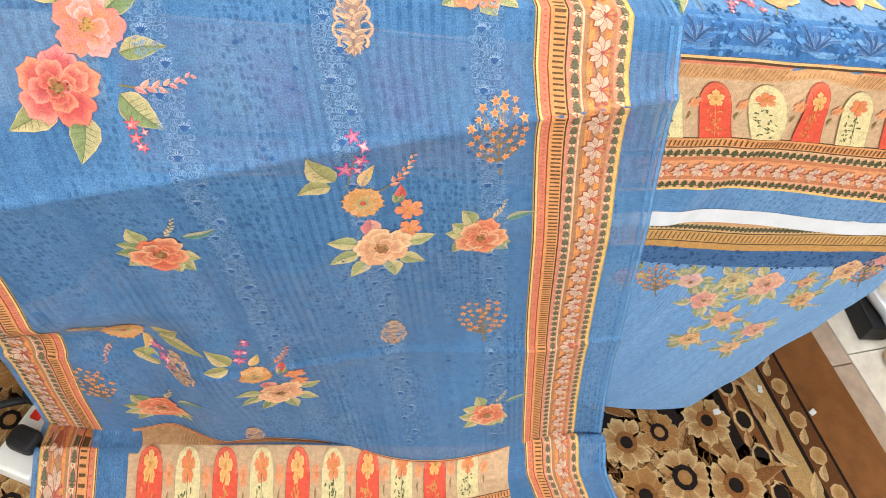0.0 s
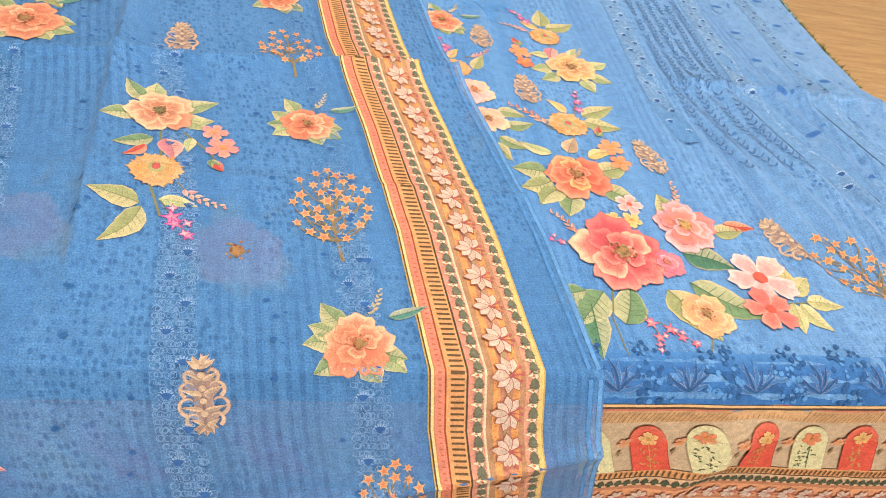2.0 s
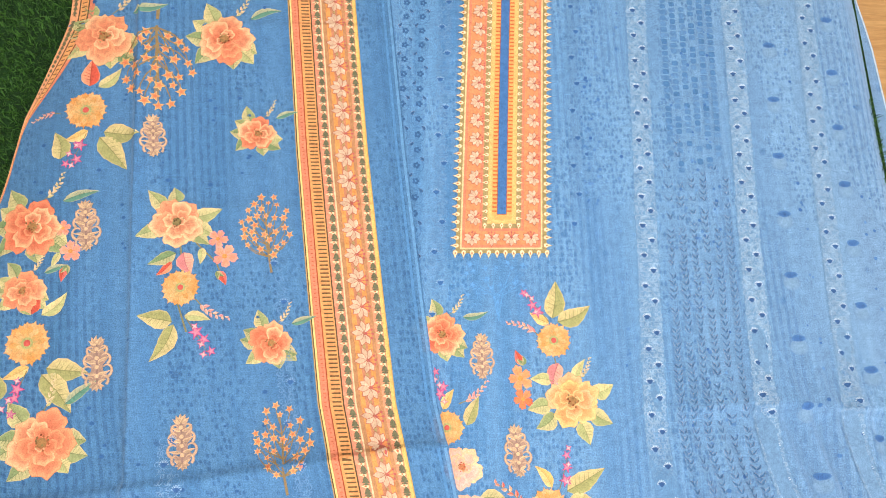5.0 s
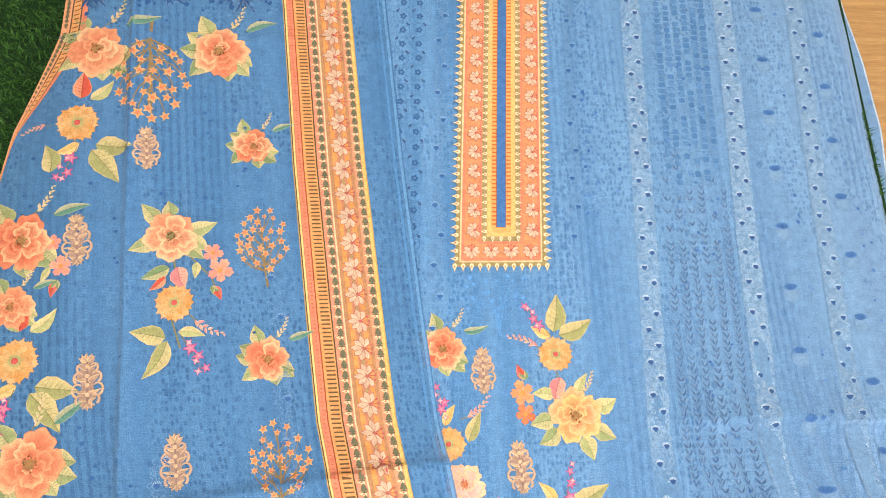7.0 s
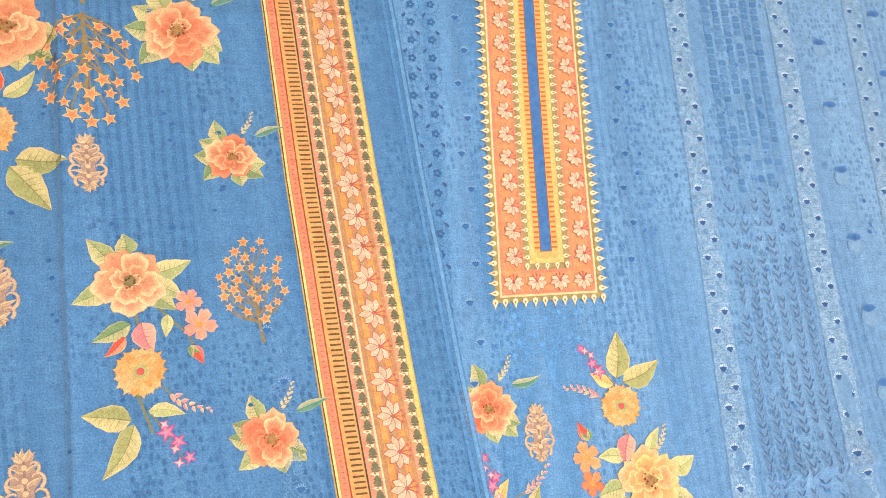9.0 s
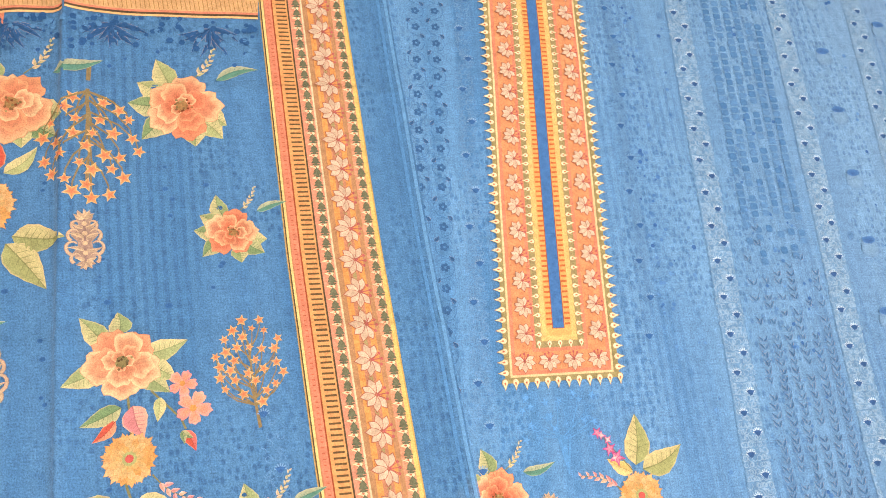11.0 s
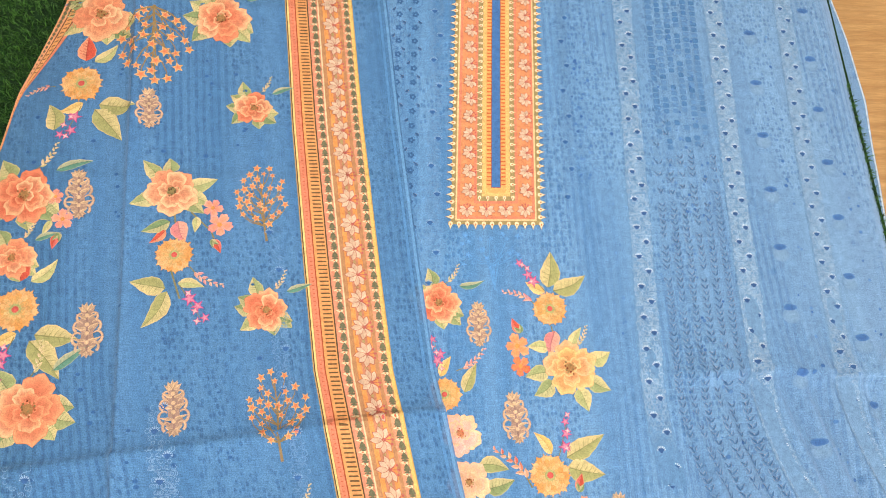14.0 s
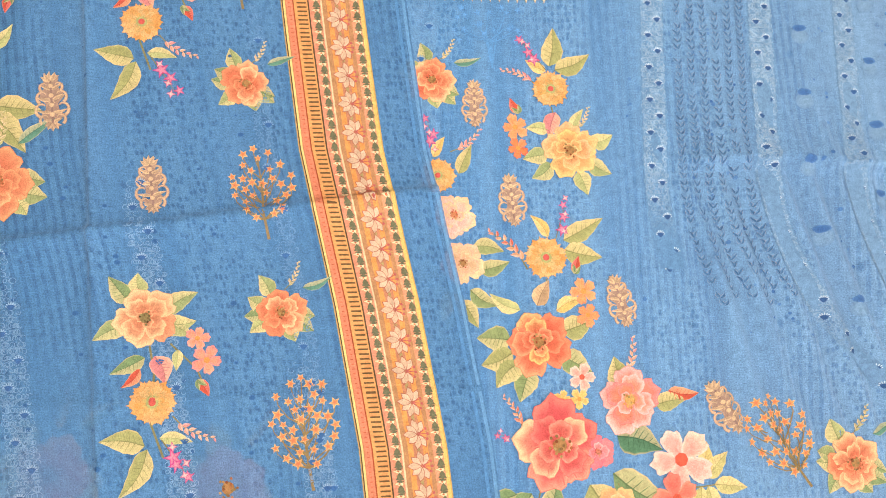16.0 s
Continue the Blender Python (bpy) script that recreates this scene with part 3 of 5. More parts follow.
def rose_cluster(at, x, s, r, turn, seed, mat, parent):
    """A cream rose with a zinnia, buds, leaves and fuchsias below it."""
    rnd, ink = random.Random(seed), Ink(at, x, s, turn)
    for a, d, l in ((128, 0.6, 0.95), (95, 0.7, 0.6), (12, 0.5, 1.1), (196, 0.5, 0.95), (325, 0.45, 0.95), (342, 0.5, 0.9)):
        leaf(ink, r * d * math.cos(radians(a)), r * d * math.sin(radians(a)), a + rnd.uniform(-14, 14), r * l, r * 0.55, blend(GREEN, LIME, rnd.uniform(0, 0.9)), 0, rnd)
    stem = [(0.05 * r, -0.8 * r), (0.1 * r, -1.6 * r), (-0.1 * r, -2.9 * r), (0.15 * r, -3.9 * r)]
    ink.strip(stem, 0.06 * r, STEM, 0)
    ink.strip([(0.6 * r, -0.8 * r), (1.25 * r, -1.6 * r), (1.45 * r, -2.2 * r)], 0.05 * r, STEM, 0)
    for lx, ly, a, l, w, c in ((-0.1, -1.1, 200, 1.0, 0.45, GREEN), (0.15, -1.1, 285, 0.85, 0.6, PINK), (0.8, -1.0, 260, 0.6, 0.3, LIME), (-0.25, -1.4, 220, 0.7, 0.3, CORAL), (-0.3, -3.5, 165, 1.15, 0.65, OLIVE), (-0.25, -3.6, 235, 1.45, 0.6, OLIVE), (0.1, -3.35, -15, 0.9, 0.36, LIME)):
        leaf(ink, lx * r, ly * r, a, l * r, w * r, c, 1, rnd)
    five_petals(ink, 1.35 * r, -0.75 * r, 0.36 * r, PINK, 2, rnd)
    five_petals(ink, 1.55 * r, -1.4 * r, 0.45 * r, PINK, 2, rnd)
    bud(ink, 1.25 * r, -1.9 * r, -62, 0.6 * r, 2, rnd)
    sprig(ink, 0.5 * r, -2.8 * r, -35, 1.3 * r, 1, rnd)
    fuchsias(ink, 0.15 * r, -3.4 * r, -62, 1.4 * r, 1, rnd)
    zinnia(ink, 0.02 * r, -2.35 * r, 0.66 * r, 3, rnd)
    bloom(ink, 0, 0, r, blend(CREAM, PEACH, 0.6), blend(PEACH, CORAL, 0.55), BROWN, 4, rnd)
    return ink.done("printed_rose_spray", mat, parent)


def tree_print(at, x, s, high, turn, seed, mat, parent, down=1):
    ink = Ink(at, x, s, turn)
    star_tree(ink, high, 0, random.Random(seed), down)
    return ink.done("printed_star_tree", mat, parent)


def damask_print(at, x, s, high, turn, seed, mat, parent):
    ink = Ink(at, x, s, turn)
    damask(ink, high, 0, random.Random(seed))
    return ink.done("printed_palmette", mat, parent)


def loose(name, at, x, s, turn, seed, mat, parent, draw):
    rnd, ink = random.Random(seed), Ink(at, x, s, turn)
    draw(ink, rnd)
    return ink.done(name, mat, parent)


def lotus(ink, x, y, r, layer, ang=180.0):
    """A lotus in outline: seven pointed petals and a tuft of pink stamens behind."""
    for k in (-1.1, -0.55, 0.0, 0.55, 1.1):
        a = radians(ang + 180) + k
        q = (x + r * 0.62 * math.cos(a), y + r * 0.62 * math.sin(a))
        ink.strip([(x, y), q], r * 0.07, srgb(198, 100, 96), layer, r * 0.04)
        dot(ink, q[0], q[1], r * 0.10, srgb(206, 104, 100), layer + 0.3, 5)
    for n, k in enumerate((-3, 3, -2, 2, -1, 1, 0)):
        a = radians(ang + k * 38)
        d, w = (math.cos(a), math.sin(a)), (-math.sin(a), math.cos(a))
        long = r * (1.0 if k % 2 == 0 else 0.9)
        for grow, c, up in ((1.0, srgb(184, 104, 84), 0.0), (0.86, srgb(228, 192, 164) if k % 2 else srgb(218, 180, 152), 0.35)):
            mid = (x + d[0] * long * 0.52, y + d[1] * long * 0.52)
            ring = [(mid[0] + (d[0] * (q - 0.52) * long + w[0] * v * r) * grow, mid[1] + (d[1] * (q - 0.52) * long + w[1] * v * r) * grow) for q, v in ((0.04, 0.0), (0.3, 0.17), (0.6, 0.25), (0.8, 0.17), (1.04, 0.0), (0.8, -0.17), (0.6, -0.25), (0.3, -0.17))]
            hub = ink.put(mid, c, layer + 0.5 + 0.6 * n + up)
            out = [ink.put(p, c, layer + 0.5 + 0.6 * n + up) for p in ring]
            ink.faces += [(hub, out[i], out[(i + 1) % 8]) for i in range(8)]


def flame(ink, x, y, r, ang, layer):
    """A cream flame with a red heart, as set between the little trees."""
    a = radians(ang)
    d, w = (math.cos(a), math.sin(a)), (-math.sin(a), math.cos(a))
    for grow, c, up in ((1.0, srgb(190, 148, 98), 0.0), (0.84, srgb(240, 216, 176), 0.3), (0.30, srgb(218, 116, 82), 0.6)):
        ring = [(x + (d[0] * p + w[0] * q) * r * grow, y + (d[1] * p + w[1] * q) * r * grow) for p, q in ((-1.0, 0.0), (-0.7, 0.5), (-0.1, 0.62), (0.4, 0.3), (1.3, 0.0), (0.4, -0.3), (-0.1, -0.62), (-0.7, -0.5))]
        hub = ink.put((x, y), c, layer + up)
        out = [ink.put(p, c, layer + up) for p in ring]
        ink.faces += [(hub, out[i], out[(i + 1) % 8]) for i in range(8)]


def spade(ink, x, y, r, ang, colour, layer):
    a = radians(ang)
    d, n = (math.cos(a), math.sin(a)), (-math.sin(a), math.cos(a))
    ring = [(x + d[0] * p * r + n[0] * q * r, y + d[1] * p * r + n[1] * q * r) for p, q in ((-1, -0.42), (-0.55, -0.26), (-0.45, -0.86), (0.1, -0.5), (0.2, -0.66), (1, 0), (0.2, 0.66), (0.1, 0.5), (-0.45, 0.86), (-0.55, 0.26), (-1, 0.42))]
    ink.fan((x, y), ring, colour, tint(colour, 0.9), layer)


APRICOT, ORANGE, SALMON, CLAY = srgb(238, 164, 104), srgb(242, 160, 92), srgb(232, 138, 108), srgb(206, 132, 92)
SAND, DARK = srgb(226, 194, 142), srgb(96, 74, 52)


def band(at, x_of, s0, s1, width, mat, parent, name="border_band", step=0.0037, flip=1):
    """The long border: ruled lines, a ladder, two rows of little trees and lotus flowers between orange blocks."""
    def fx(f):
        return f if flip > 0 else 1 - f

    class Track(Ink):
        def put(self, p, colour, layer):
            keep, self.x = self.x, x_of(p[1])
            k = Ink.put(self, p, colour, layer)
            self.x = keep
            return k

    n = int((s1 - s0) / step)
    ink = Track(at, 0, 0, lift=0.0009)
    stripes = ((0, .012, GOLD), (.012, .026, DARK), (.026, .05, srgb(250, 208, 136)), (.05, .062, CLAY), (.062, .14, SALMON), (.14, .155, RUST), (.155, .32, APRICOT), (.32, .338, DARK), (.338, .475, srgb(234, 152, 122)), (.475, .495, srgb(236, 206, 164)), (.495, .55, srgb(196, 140, 98)), (.55, .61, ORANGE), (.61, .72, srgb(212, 140, 106)), (.72, .78, ORANGE), (.78, .83, srgb(200, 142, 100)), (.83, .945, srgb(236, 158, 124)), (.945, .985, srgb(242, 196, 116)), (.985, 1.0, srgb(214, 168, 92)))
    for a, b, c in stripes:
        p, q = sorted((fx(a) * width, fx(b) * width))
        ink.quad(p, q, s0, s1, c, 0, n)
    body = ink.done(name, mat, parent)
    rnd = random.Random(7)
    tr = Track(at, 0, 0, lift=0.0011)
    for i in range(int((s1 - s0) / 0.0047)):
        y = s0 + 0.0047 * (i + 0.5)
        p, q = sorted((fx(.19) * width, fx(.305) * width))
        tr.quad(p, q, y - 0.00085, y + 0.00085, srgb(112, 84, 54), 1)
        tr.quad(fx(.10) * width - 0.0012, fx(.10) * width + 0.0012, y - 0.0006, y + 0.0004, srgb(206, 104, 76), 1)
    for i in range(int((s1 - s0) / 0.0118)):
        y = s0 + 0.0118 * (i + 0.5)
        for f in (.415, .895):
            spade(tr, fx(f) * width + 0.0008, y, 0.0050, 90, srgb(120, 116, 90), 2.8)
            tr.quad(fx(f) * width - 0.0026, fx(f) * width + 0.0042, y - 0.0043, y - 0.0031, srgb(104, 100, 76), 1.2)
            flame(tr, fx(f) * width - 0.0004, y + 0.0058, 0.0045, 180, 2)
    for i in range(int((s1 - s0) / 0.0305)):
        y = s0 + 0.0305 * (i + 0.5)
        tr.quad(fx(.665) * width - 0.0014, fx(.665) * width + 0.0018, y + 0.010, y + 0.021, srgb(182, 156, 106), 2)
        lotus(tr, fx(.695) * width, y - 0.001, 0.0150, 3, 180 + rnd.uniform(-8, 8))
    tagged(tr.done("border_print", mat, body), kind="stuff")
    return body


def lace_strip(at, x_of, s0, s1, width, mat, parent, bead=0.0375, fade=1.0):
    """A pale lattice stripe with alternating dark fan flowers."""
    rnd = random.Random(int(abs(s0 * 1000) + abs(x_of(1.0)) * 777))
    ink = Ink(at)
    y, k = s0, 0

    def soft(v):
        return smooth((v - s0) / 0.12) * smooth((s1 - v) / 0.12)

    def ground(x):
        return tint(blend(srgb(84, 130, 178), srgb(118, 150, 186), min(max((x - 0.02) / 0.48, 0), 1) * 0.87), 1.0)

    if fade > 0.5:
        rows = []
        for v in frange(s0, s1, 0.006):
            x = x_of(v)
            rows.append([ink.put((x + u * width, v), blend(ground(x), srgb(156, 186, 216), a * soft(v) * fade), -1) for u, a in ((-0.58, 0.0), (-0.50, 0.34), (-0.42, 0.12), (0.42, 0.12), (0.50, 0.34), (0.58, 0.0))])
        ink.faces += [(p[i], p[i + 1], q[i + 1], q[i]) for p, q in zip(rows, rows[1:]) for i in range(5)]
    pale, dark = blend(srgb(96, 142, 194), srgb(186, 208, 230), fade), blend(srgb(66, 112, 170), srgb(58, 92, 142), fade)
    while y < s1:
        for j in range(20 if fade > 0.4 else 8):
            x = x_of(y) + rnd.uniform(-0.5, 0.5) * width
            a0, r0 = rnd.uniform(0, 6.28), rnd.uniform(0.0015, 0.0032)
            if rnd.random() < 0.15 + soft(y):
                ink.strip([(x + r0 * math.cos(a0 + t), y + r0 * math.sin(a0 + t)) for t in (0, 0.9, 1.8, 2.7, 3.6)], 0.0005, blend(ground(x), pale, 0.55 * soft(y)) if fade > 0.5 else blend(srgb(84, 130, 178), pale, 0.55), 0)
        y += 0.006
    y = s0
    while y < s1:
        x = x_of(y) + (0.25 if k % 2 else -0.2) * width
        for j in range(7):
            a = radians(90 + (j - 3) * 27)
            ink.strip([(x + 0.002 * math.cos(a), y + 0.002 * math.sin(a)), (x + 0.0052 * math.cos(a), y + 0.0052 * math.sin(a))], 0.0009, blend(pale, (0.75, 0.8, 0.85), 0.5 * fade * fade), 1)
        ring = [(x - 0.0042, y + 0.0014), (x - 0.002, y + 0.0022), (x, y + 0.0026), (x + 0.002, y + 0.0022), (x + 0.0042, y + 0.0014), (x + 0.001, y - 0.0026), (x - 0.001, y - 0.0026)]
        ink.fan((x, y), ring, dark, dark, 2)
        y += bead / 2
        k += 1
    return ink.done("printed_lattice_stripe", mat, parent)


def damask_strip(at, x0, x1, s0, s1, mat, parent, dark, light, seed=3):
    """The dark tone-on-tone strip beside the arched border: palmettes between trees."""
    rnd, ink = random.Random(seed), Ink(at)
    n = max(int((x1 - x0) / 0.03), 2)
    cols = [[ink.put((x0 + (x1 - x0) * i / n, s0 + (s1 - s0) * j / 4), dark if j < 3 else blend(dark, light, (j - 2) * 0.5), 0) for j in range(4)] for i in range(n + 1)]
    for p, q in zip(cols, cols[1:]):
        for a in range(3):
            ink.faces.append((p[a], q[a], q[a + 1], p[a + 1]))
    h = s1 - s0
    deep = tint(dark, 0.74)
    x = x0 + 0.02
    while x < x1 - 0.01:
        for k in range(9):
            a = radians(20 + k * 17.5)
            leaf(ink, x, s0 + h * 0.18, math.degrees(a), h * rnd.uniform(0.35, 0.55), h * 0.07, deep if k % 2 else blend(dark, light, 0.5), 1 + k % 2, rnd, dark)
        for k in range(60):
            px, py = x + rnd.uniform(0.014, 0.046), s0 + h * rnd.uniform(0.05, 0.95) ** 1.2
            if px < x1:
                dot(ink, px, py, h * rnd.uniform(0.02, 0.055), deep if rnd.random() < 0.65 else light, 1 + k % 3, 6)
        x += 0.058
    return ink.done("damask_strip", mat, parent)


def arch_row(at, x0, x1, s0, s1, mat, parent, pitch=0.0505, slant=0.0, flip=1):
    flat_at, s_mid = at, s0 + 0.65 * (s1 - s0)
    """The broad end border: round-headed niches in red and cream on a tan ground, with a flowering plant in each."""
    rnd, ink = random.Random(5), Ink(at, lift=0.0011)
    h = s1 - s0
    nx = max(int((x1 - x0) / 0.006), 2)

    def bar(f0, f1, c, layer=0):
        a, b = (f0, f1) if flip > 0 else (1 - f1, 1 - f0)
        m = max(int(h * (b - a) / 0.008), 1)
        rows = [[ink.put((x0 + (x1 - x0) * i / nx, s0 + h * (a + (b - a) * j / m)), c, layer) for j in range(m + 1)] for i in range(nx + 1)]
        for p, q in zip(rows, rows[1:]):
            for j in range(m):
                ink.faces.append((p[j], q[j], q[j + 1], p[j + 1]))

    for f0, f1, c in ((0.0, .02, YELLOW), (.02, .09, srgb(240, 178, 136)), (.09, .12, CLAY), (.12, .25, srgb(236, 160, 110)), (.25, .28, CLAY), (.28, .355, srgb(238, 186, 140)), (.355, .365, DARK), (.365, .43, APRICOT), (.43, .44, DARK), (.44, .86, srgb(218, 180, 140)), (.86, .955, srgb(226, 172, 120)), (.955, .97, SALMON), (.97, .985, DARK), (.985, 1.0, srgb(250, 190, 130))):
        bar(f0, f1, c)
    body = ink.done("arched_border", mat, parent)
    up = 1 if flip > 0 else -1

    def sy(f):
        return s0 + h * (f if flip > 0 else 1 - f)

    tr = Ink(at, lift=0.0018)
    x = x0 + 0.003
    while x < x1 - 0.003:
        tr.quad(x - 0.0008, x + 0.0008, *sorted((sy(.375), sy(.42))), srgb(120, 90, 56), 1)
        x += 0.0048
    x = x0 + 0.004
    while x < x1 - 0.004:
        for f in (.055, .318):
            spade(tr, x, sy(f), h * 0.03, 90 * up, srgb(92, 92, 64), 1)
        x += 0.0082
    x = x0 + 0.008
    while x < x1 - 0.008:
        lotus(tr, x, sy(.175), h * 0.068, 1, 180 + rnd.uniform(-15, 15))
        x += 0.0195
    for k in range(int((x1 - x0) / 0.0042)):
        px = x0 + 0.0042 * (k + 0.5)
        tr.strip([(px, sy(.87)), (px + 0.0022, sy(.95))], 0.0006, srgb(168, 120, 66), 1)
    tagged(tr.done("border_print", mat, body), kind="stuff")
    x, k = x0 + pitch * 0.6, 0
    while x < x1 - pitch * 0.4:
        red = k % 2 == 0
        lean = lambda px, ps: flat_at(px + slant * (ps - s_mid), ps)
        ni = Ink(lean, lift=0.0026)
        w = pitch * 0.33
        ground = srgb(236, 94, 70) if red else srgb(236, 216, 160)
        for i in range(4):
            ni.quad(x - w + w * i / 2, x - w + w * (i + 1) / 2, *sorted((sy(.445), sy(.71))), ground, 2, 7)
        ni.fan((x, sy(.71)), [(x + w * math.cos(a), sy(.71 + .14 * math.sin(a))) for a in (3.14, 2.75, 2.36, 1.96, 1.57, 1.18, 0.78, 0.39, 0.0)], ground, blend(ground, CREAM, 0.12), 2, tint(ground, 0.8))
        for side in (-1, 1):
            ni.strip([(x + side * w, sy(f)) for f in (.445, .5, .57, .64, .71)], 0.0006, tint(ground, 0.6), 2.5)
        ni.strip([(x, sy(.46)), (x, sy(.72))], 0.0007, AMBER if red else PINE, 3)
        for j in range(22):
            a = rnd.uniform(0, 6.28)
            leaf(ni, x + rnd.uniform(-.6, .3) * w, sy(rnd.uniform(.47, .66)), math.degrees(a), 0.0042, 0.0018, AMBER if red else PINE, 3 + j % 2, rnd, YELLOW)
        five_petals(ni, x, sy(.74), w * 0.62, srgb(250, 196, 120) if red else srgb(240, 130, 92), 5, rnd)
        ni.done("printed_niche", mat, body)
        five = Ink(at, lift=0.0024)
        five_petals(five, x + pitch / 2, sy(.70), w * 0.42, srgb(244, 160, 120), 2, rnd)
        leaf(five, x + pitch / 2, sy(.64), -90 * up, 0.010, 0.004, srgb(170, 140, 90), 2, rnd)
        five.done("printed_sprig", mat, body)
        x += pitch
        k += 1
    return body


# ---------------------------------------------------------------- the room
def slab(name, x0, x1, y0, y1, z0, z1, mat, bevel=0.0):
    return tagged(part(name, box_bm(x0, x1, y0, y1, z0, z1, bevel), mat), kind="structure")


tagged(slab("floor", -3.2, 3.2, -2.6, 3.7, -0.12, -0.006, M_GROUT), "grey grout bed under pale floor tiles", "floor")
tagged(slab("ceiling", -3.2, 3.2, -2.6, 3.7, 2.80, 2.92, M_WALL), "plain white painted ceiling", "ceiling")
tagged(slab("wall_west", -3.32, -3.2, -2.6, 3.7, -0.12, 2.92, M_WALL), "plain off-white painted wall", "wall")
tagged(slab("wall_north", -3.32, 3.32, 3.7, 3.82, -0.12, 2.92, M_WALL), "plain off-white painted wall", "wall")


def wall_with_lamp_opening(name, along, face, a0, a1, w0, w1, sill, head):
    """A wall 12 cm thick with one opening; along is the axis that it runs along."""
    bm = bmesh.new()
    for p, q, z0, z1 in ((a0, w0, -0.12, 2.92), (w1, a1, -0.12, 2.92), (w0, w1, -0.12, sill), (w0, w1, head, 2.92)):
        m = (p + q) / 2, face + 0.06
        size = (q - p, 0.12) if along == "x" else (0.12, q - p)
        place = m if along == "x" else m[::-1]
        bmesh.ops.create_cube(bm, size=1, matrix=Matrix.Translation((*place, (z0 + z1) / 2)) @ Matrix.Diagonal((*size, z1 - z0, 1)))
    return tagged(part(name, bm, M_WALL), "unseen off-white painted wall with an assumed window opening", "wall", kind="structure")


# unseen walls; their openings are assumed, added to hold the area lamps
wall_with_lamp_opening("wall_south", "x", -2.72, -3.32, 3.32, -1.65, 1.45, 0.65, 2.45)
wall_with_lamp_opening("wall_east", "y", 3.2, -2.6, 3.7, -0.5, 1.7, 0.7, 2.5)

# assumed panel out of view, added to go with the ceiling lamp
lamp = empty("assumed_ceiling_panel", "assumed square white ceiling light panel, unseen, switched on", "lamp", place=(-0.1, 0.75, 2.8))
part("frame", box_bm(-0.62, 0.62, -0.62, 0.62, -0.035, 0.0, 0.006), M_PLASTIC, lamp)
part("diffuser", box_bm(-0.58, 0.58, -0.58, 0.58, -0.042, -0.036), M_ADDED_LAMP, lamp)

# tiles, laid along the carpet's edge
tiles = empty("tile_floor", "cream floor tiles with a darker border course", "floor", kind="structure", place=(0.703, 0.53, 0))
tiles.rotation_euler = (0, 0, radians(9.5))


def tile(x0, x1, y0, y1, mat):
    ob = part("tile", box_bm(x0 + 0.0012, x1 - 0.0012, y0 + 0.0012, y1 - 0.0012, -0.010, 0.0, 0.0012, 1), mat, tiles)
    return ob


for j in range(-4, 5):
    tile(-0.004, 0.052, -0.068 + j * 0.3, 0.232 + j * 0.3, M_TILEBAND)
for i in range(-3, 4):
    for j in range(-3, 3):
        x0 = 0.052 + i * 0.6 if i >= 0 else -0.004 + i * 0.6 + 0.6 - 0.6
        tile(x0, x0 + 0.6, -0.05 + j * 0.6, 0.55 + j * 0.6, M_TILE)

# ---------------------------------------------------------------- carpet
carpet = empty("carpet", "brown and black machine-woven carpet with beige flowers", "carpet", place=(0.703, 0.53, 0))
carpet.rotation_euler = (0, 0, radians(9.5))
C_BROWN, C_BLACK, C_BEIGE, C_TAN = srgb(150, 98, 52), srgb(34, 24, 20), srgb(214, 180, 128), srgb(178, 130, 76)


def carpet_at(x, s):
    return Vector((x, s, 0.012))


def carpet_piece(name, draw, seed):
    rnd, ink = random.Random(seed), Ink(carpet_at, lift=0.0006)
    draw(ink, rnd)
    return ink.done(name, M_CARPET, carpet)


slab_bm = box_bm(-2.2, -0.006, -1.9, 0.75, 0.0, 0.012, 0.003)
part("backing", slab_bm, mottled("carpet_ground", C_BROWN, tint(C_BROWN, 0.66), 26.0, 0.95, height=0.004, fine=420), carpet)


def carpet_stripes(ink, rnd):
    for a, b, c in ((-0.118, -0.112, C_BLACK), (-0.112, -0.066 - 0.046, C_BROWN), (-0.160, -0.118, srgb(112, 70, 38)), (-0.168, -0.160, C_BLACK), (-0.214, -0.168, srgb(196, 158, 104)), (-0.222, -0.214, C_BLACK), (-0.262, -0.222, srgb(132, 84, 44)), (-0.270, -0.262, C_BLACK), (-1.9, -0.270, C_BLACK)):
        ink.quad(a, b, -1.8, 0.70, c, 0, 30)


carpet_piece("border_stripe_field", carpet_stripes, 1)


def rings(ink, rnd):
    y = -0.75
    while y < 0.35:
        ring = [(-0.139 + 0.016 * math.cos(k * 0.785), y + 0.017 * math.sin(k * 0.785)) for k in range(8)]
        ink.fan((-0.139, y), ring, C_TAN, C_BEIGE, 2, C_BEIGE)
        leaf(ink, -0.152, y + 0.022, 60, 0.034, 0.016, C_BEIGE, 1, rnd)
        ring = [(-0.242 + 0.014 * math.cos(k * 0.785), y + 0.02 + 0.018 * math.sin(k * 0.785)) for k in range(8)]
        ink.fan((-0.242, y + 0.02), ring, C_BLACK, C_BLACK, 2, C_BEIGE)
        ring = [(p[0] * 1.0 + (p[0] + 0.242) * 0.35, p[1] + (p[1] - y - 0.02) * 0.35) for p in ring]
        ink.fan((-0.242, y + 0.02), ring, C_BEIGE, C_BEIGE, 1, C_BEIGE)
        leaf(ink, -0.255, y - 0.03, 75, 0.036, 0.016, C_TAN, 1, rnd)
        for k in range(2):
            leaf(ink, -0.205 + 0.02 * k, y + rnd.uniform(-0.02, 0.02), rnd.uniform(40, 140), 0.05, 0.022, C_BEIGE if k else C_BROWN, 1, rnd)
        y += 0.066


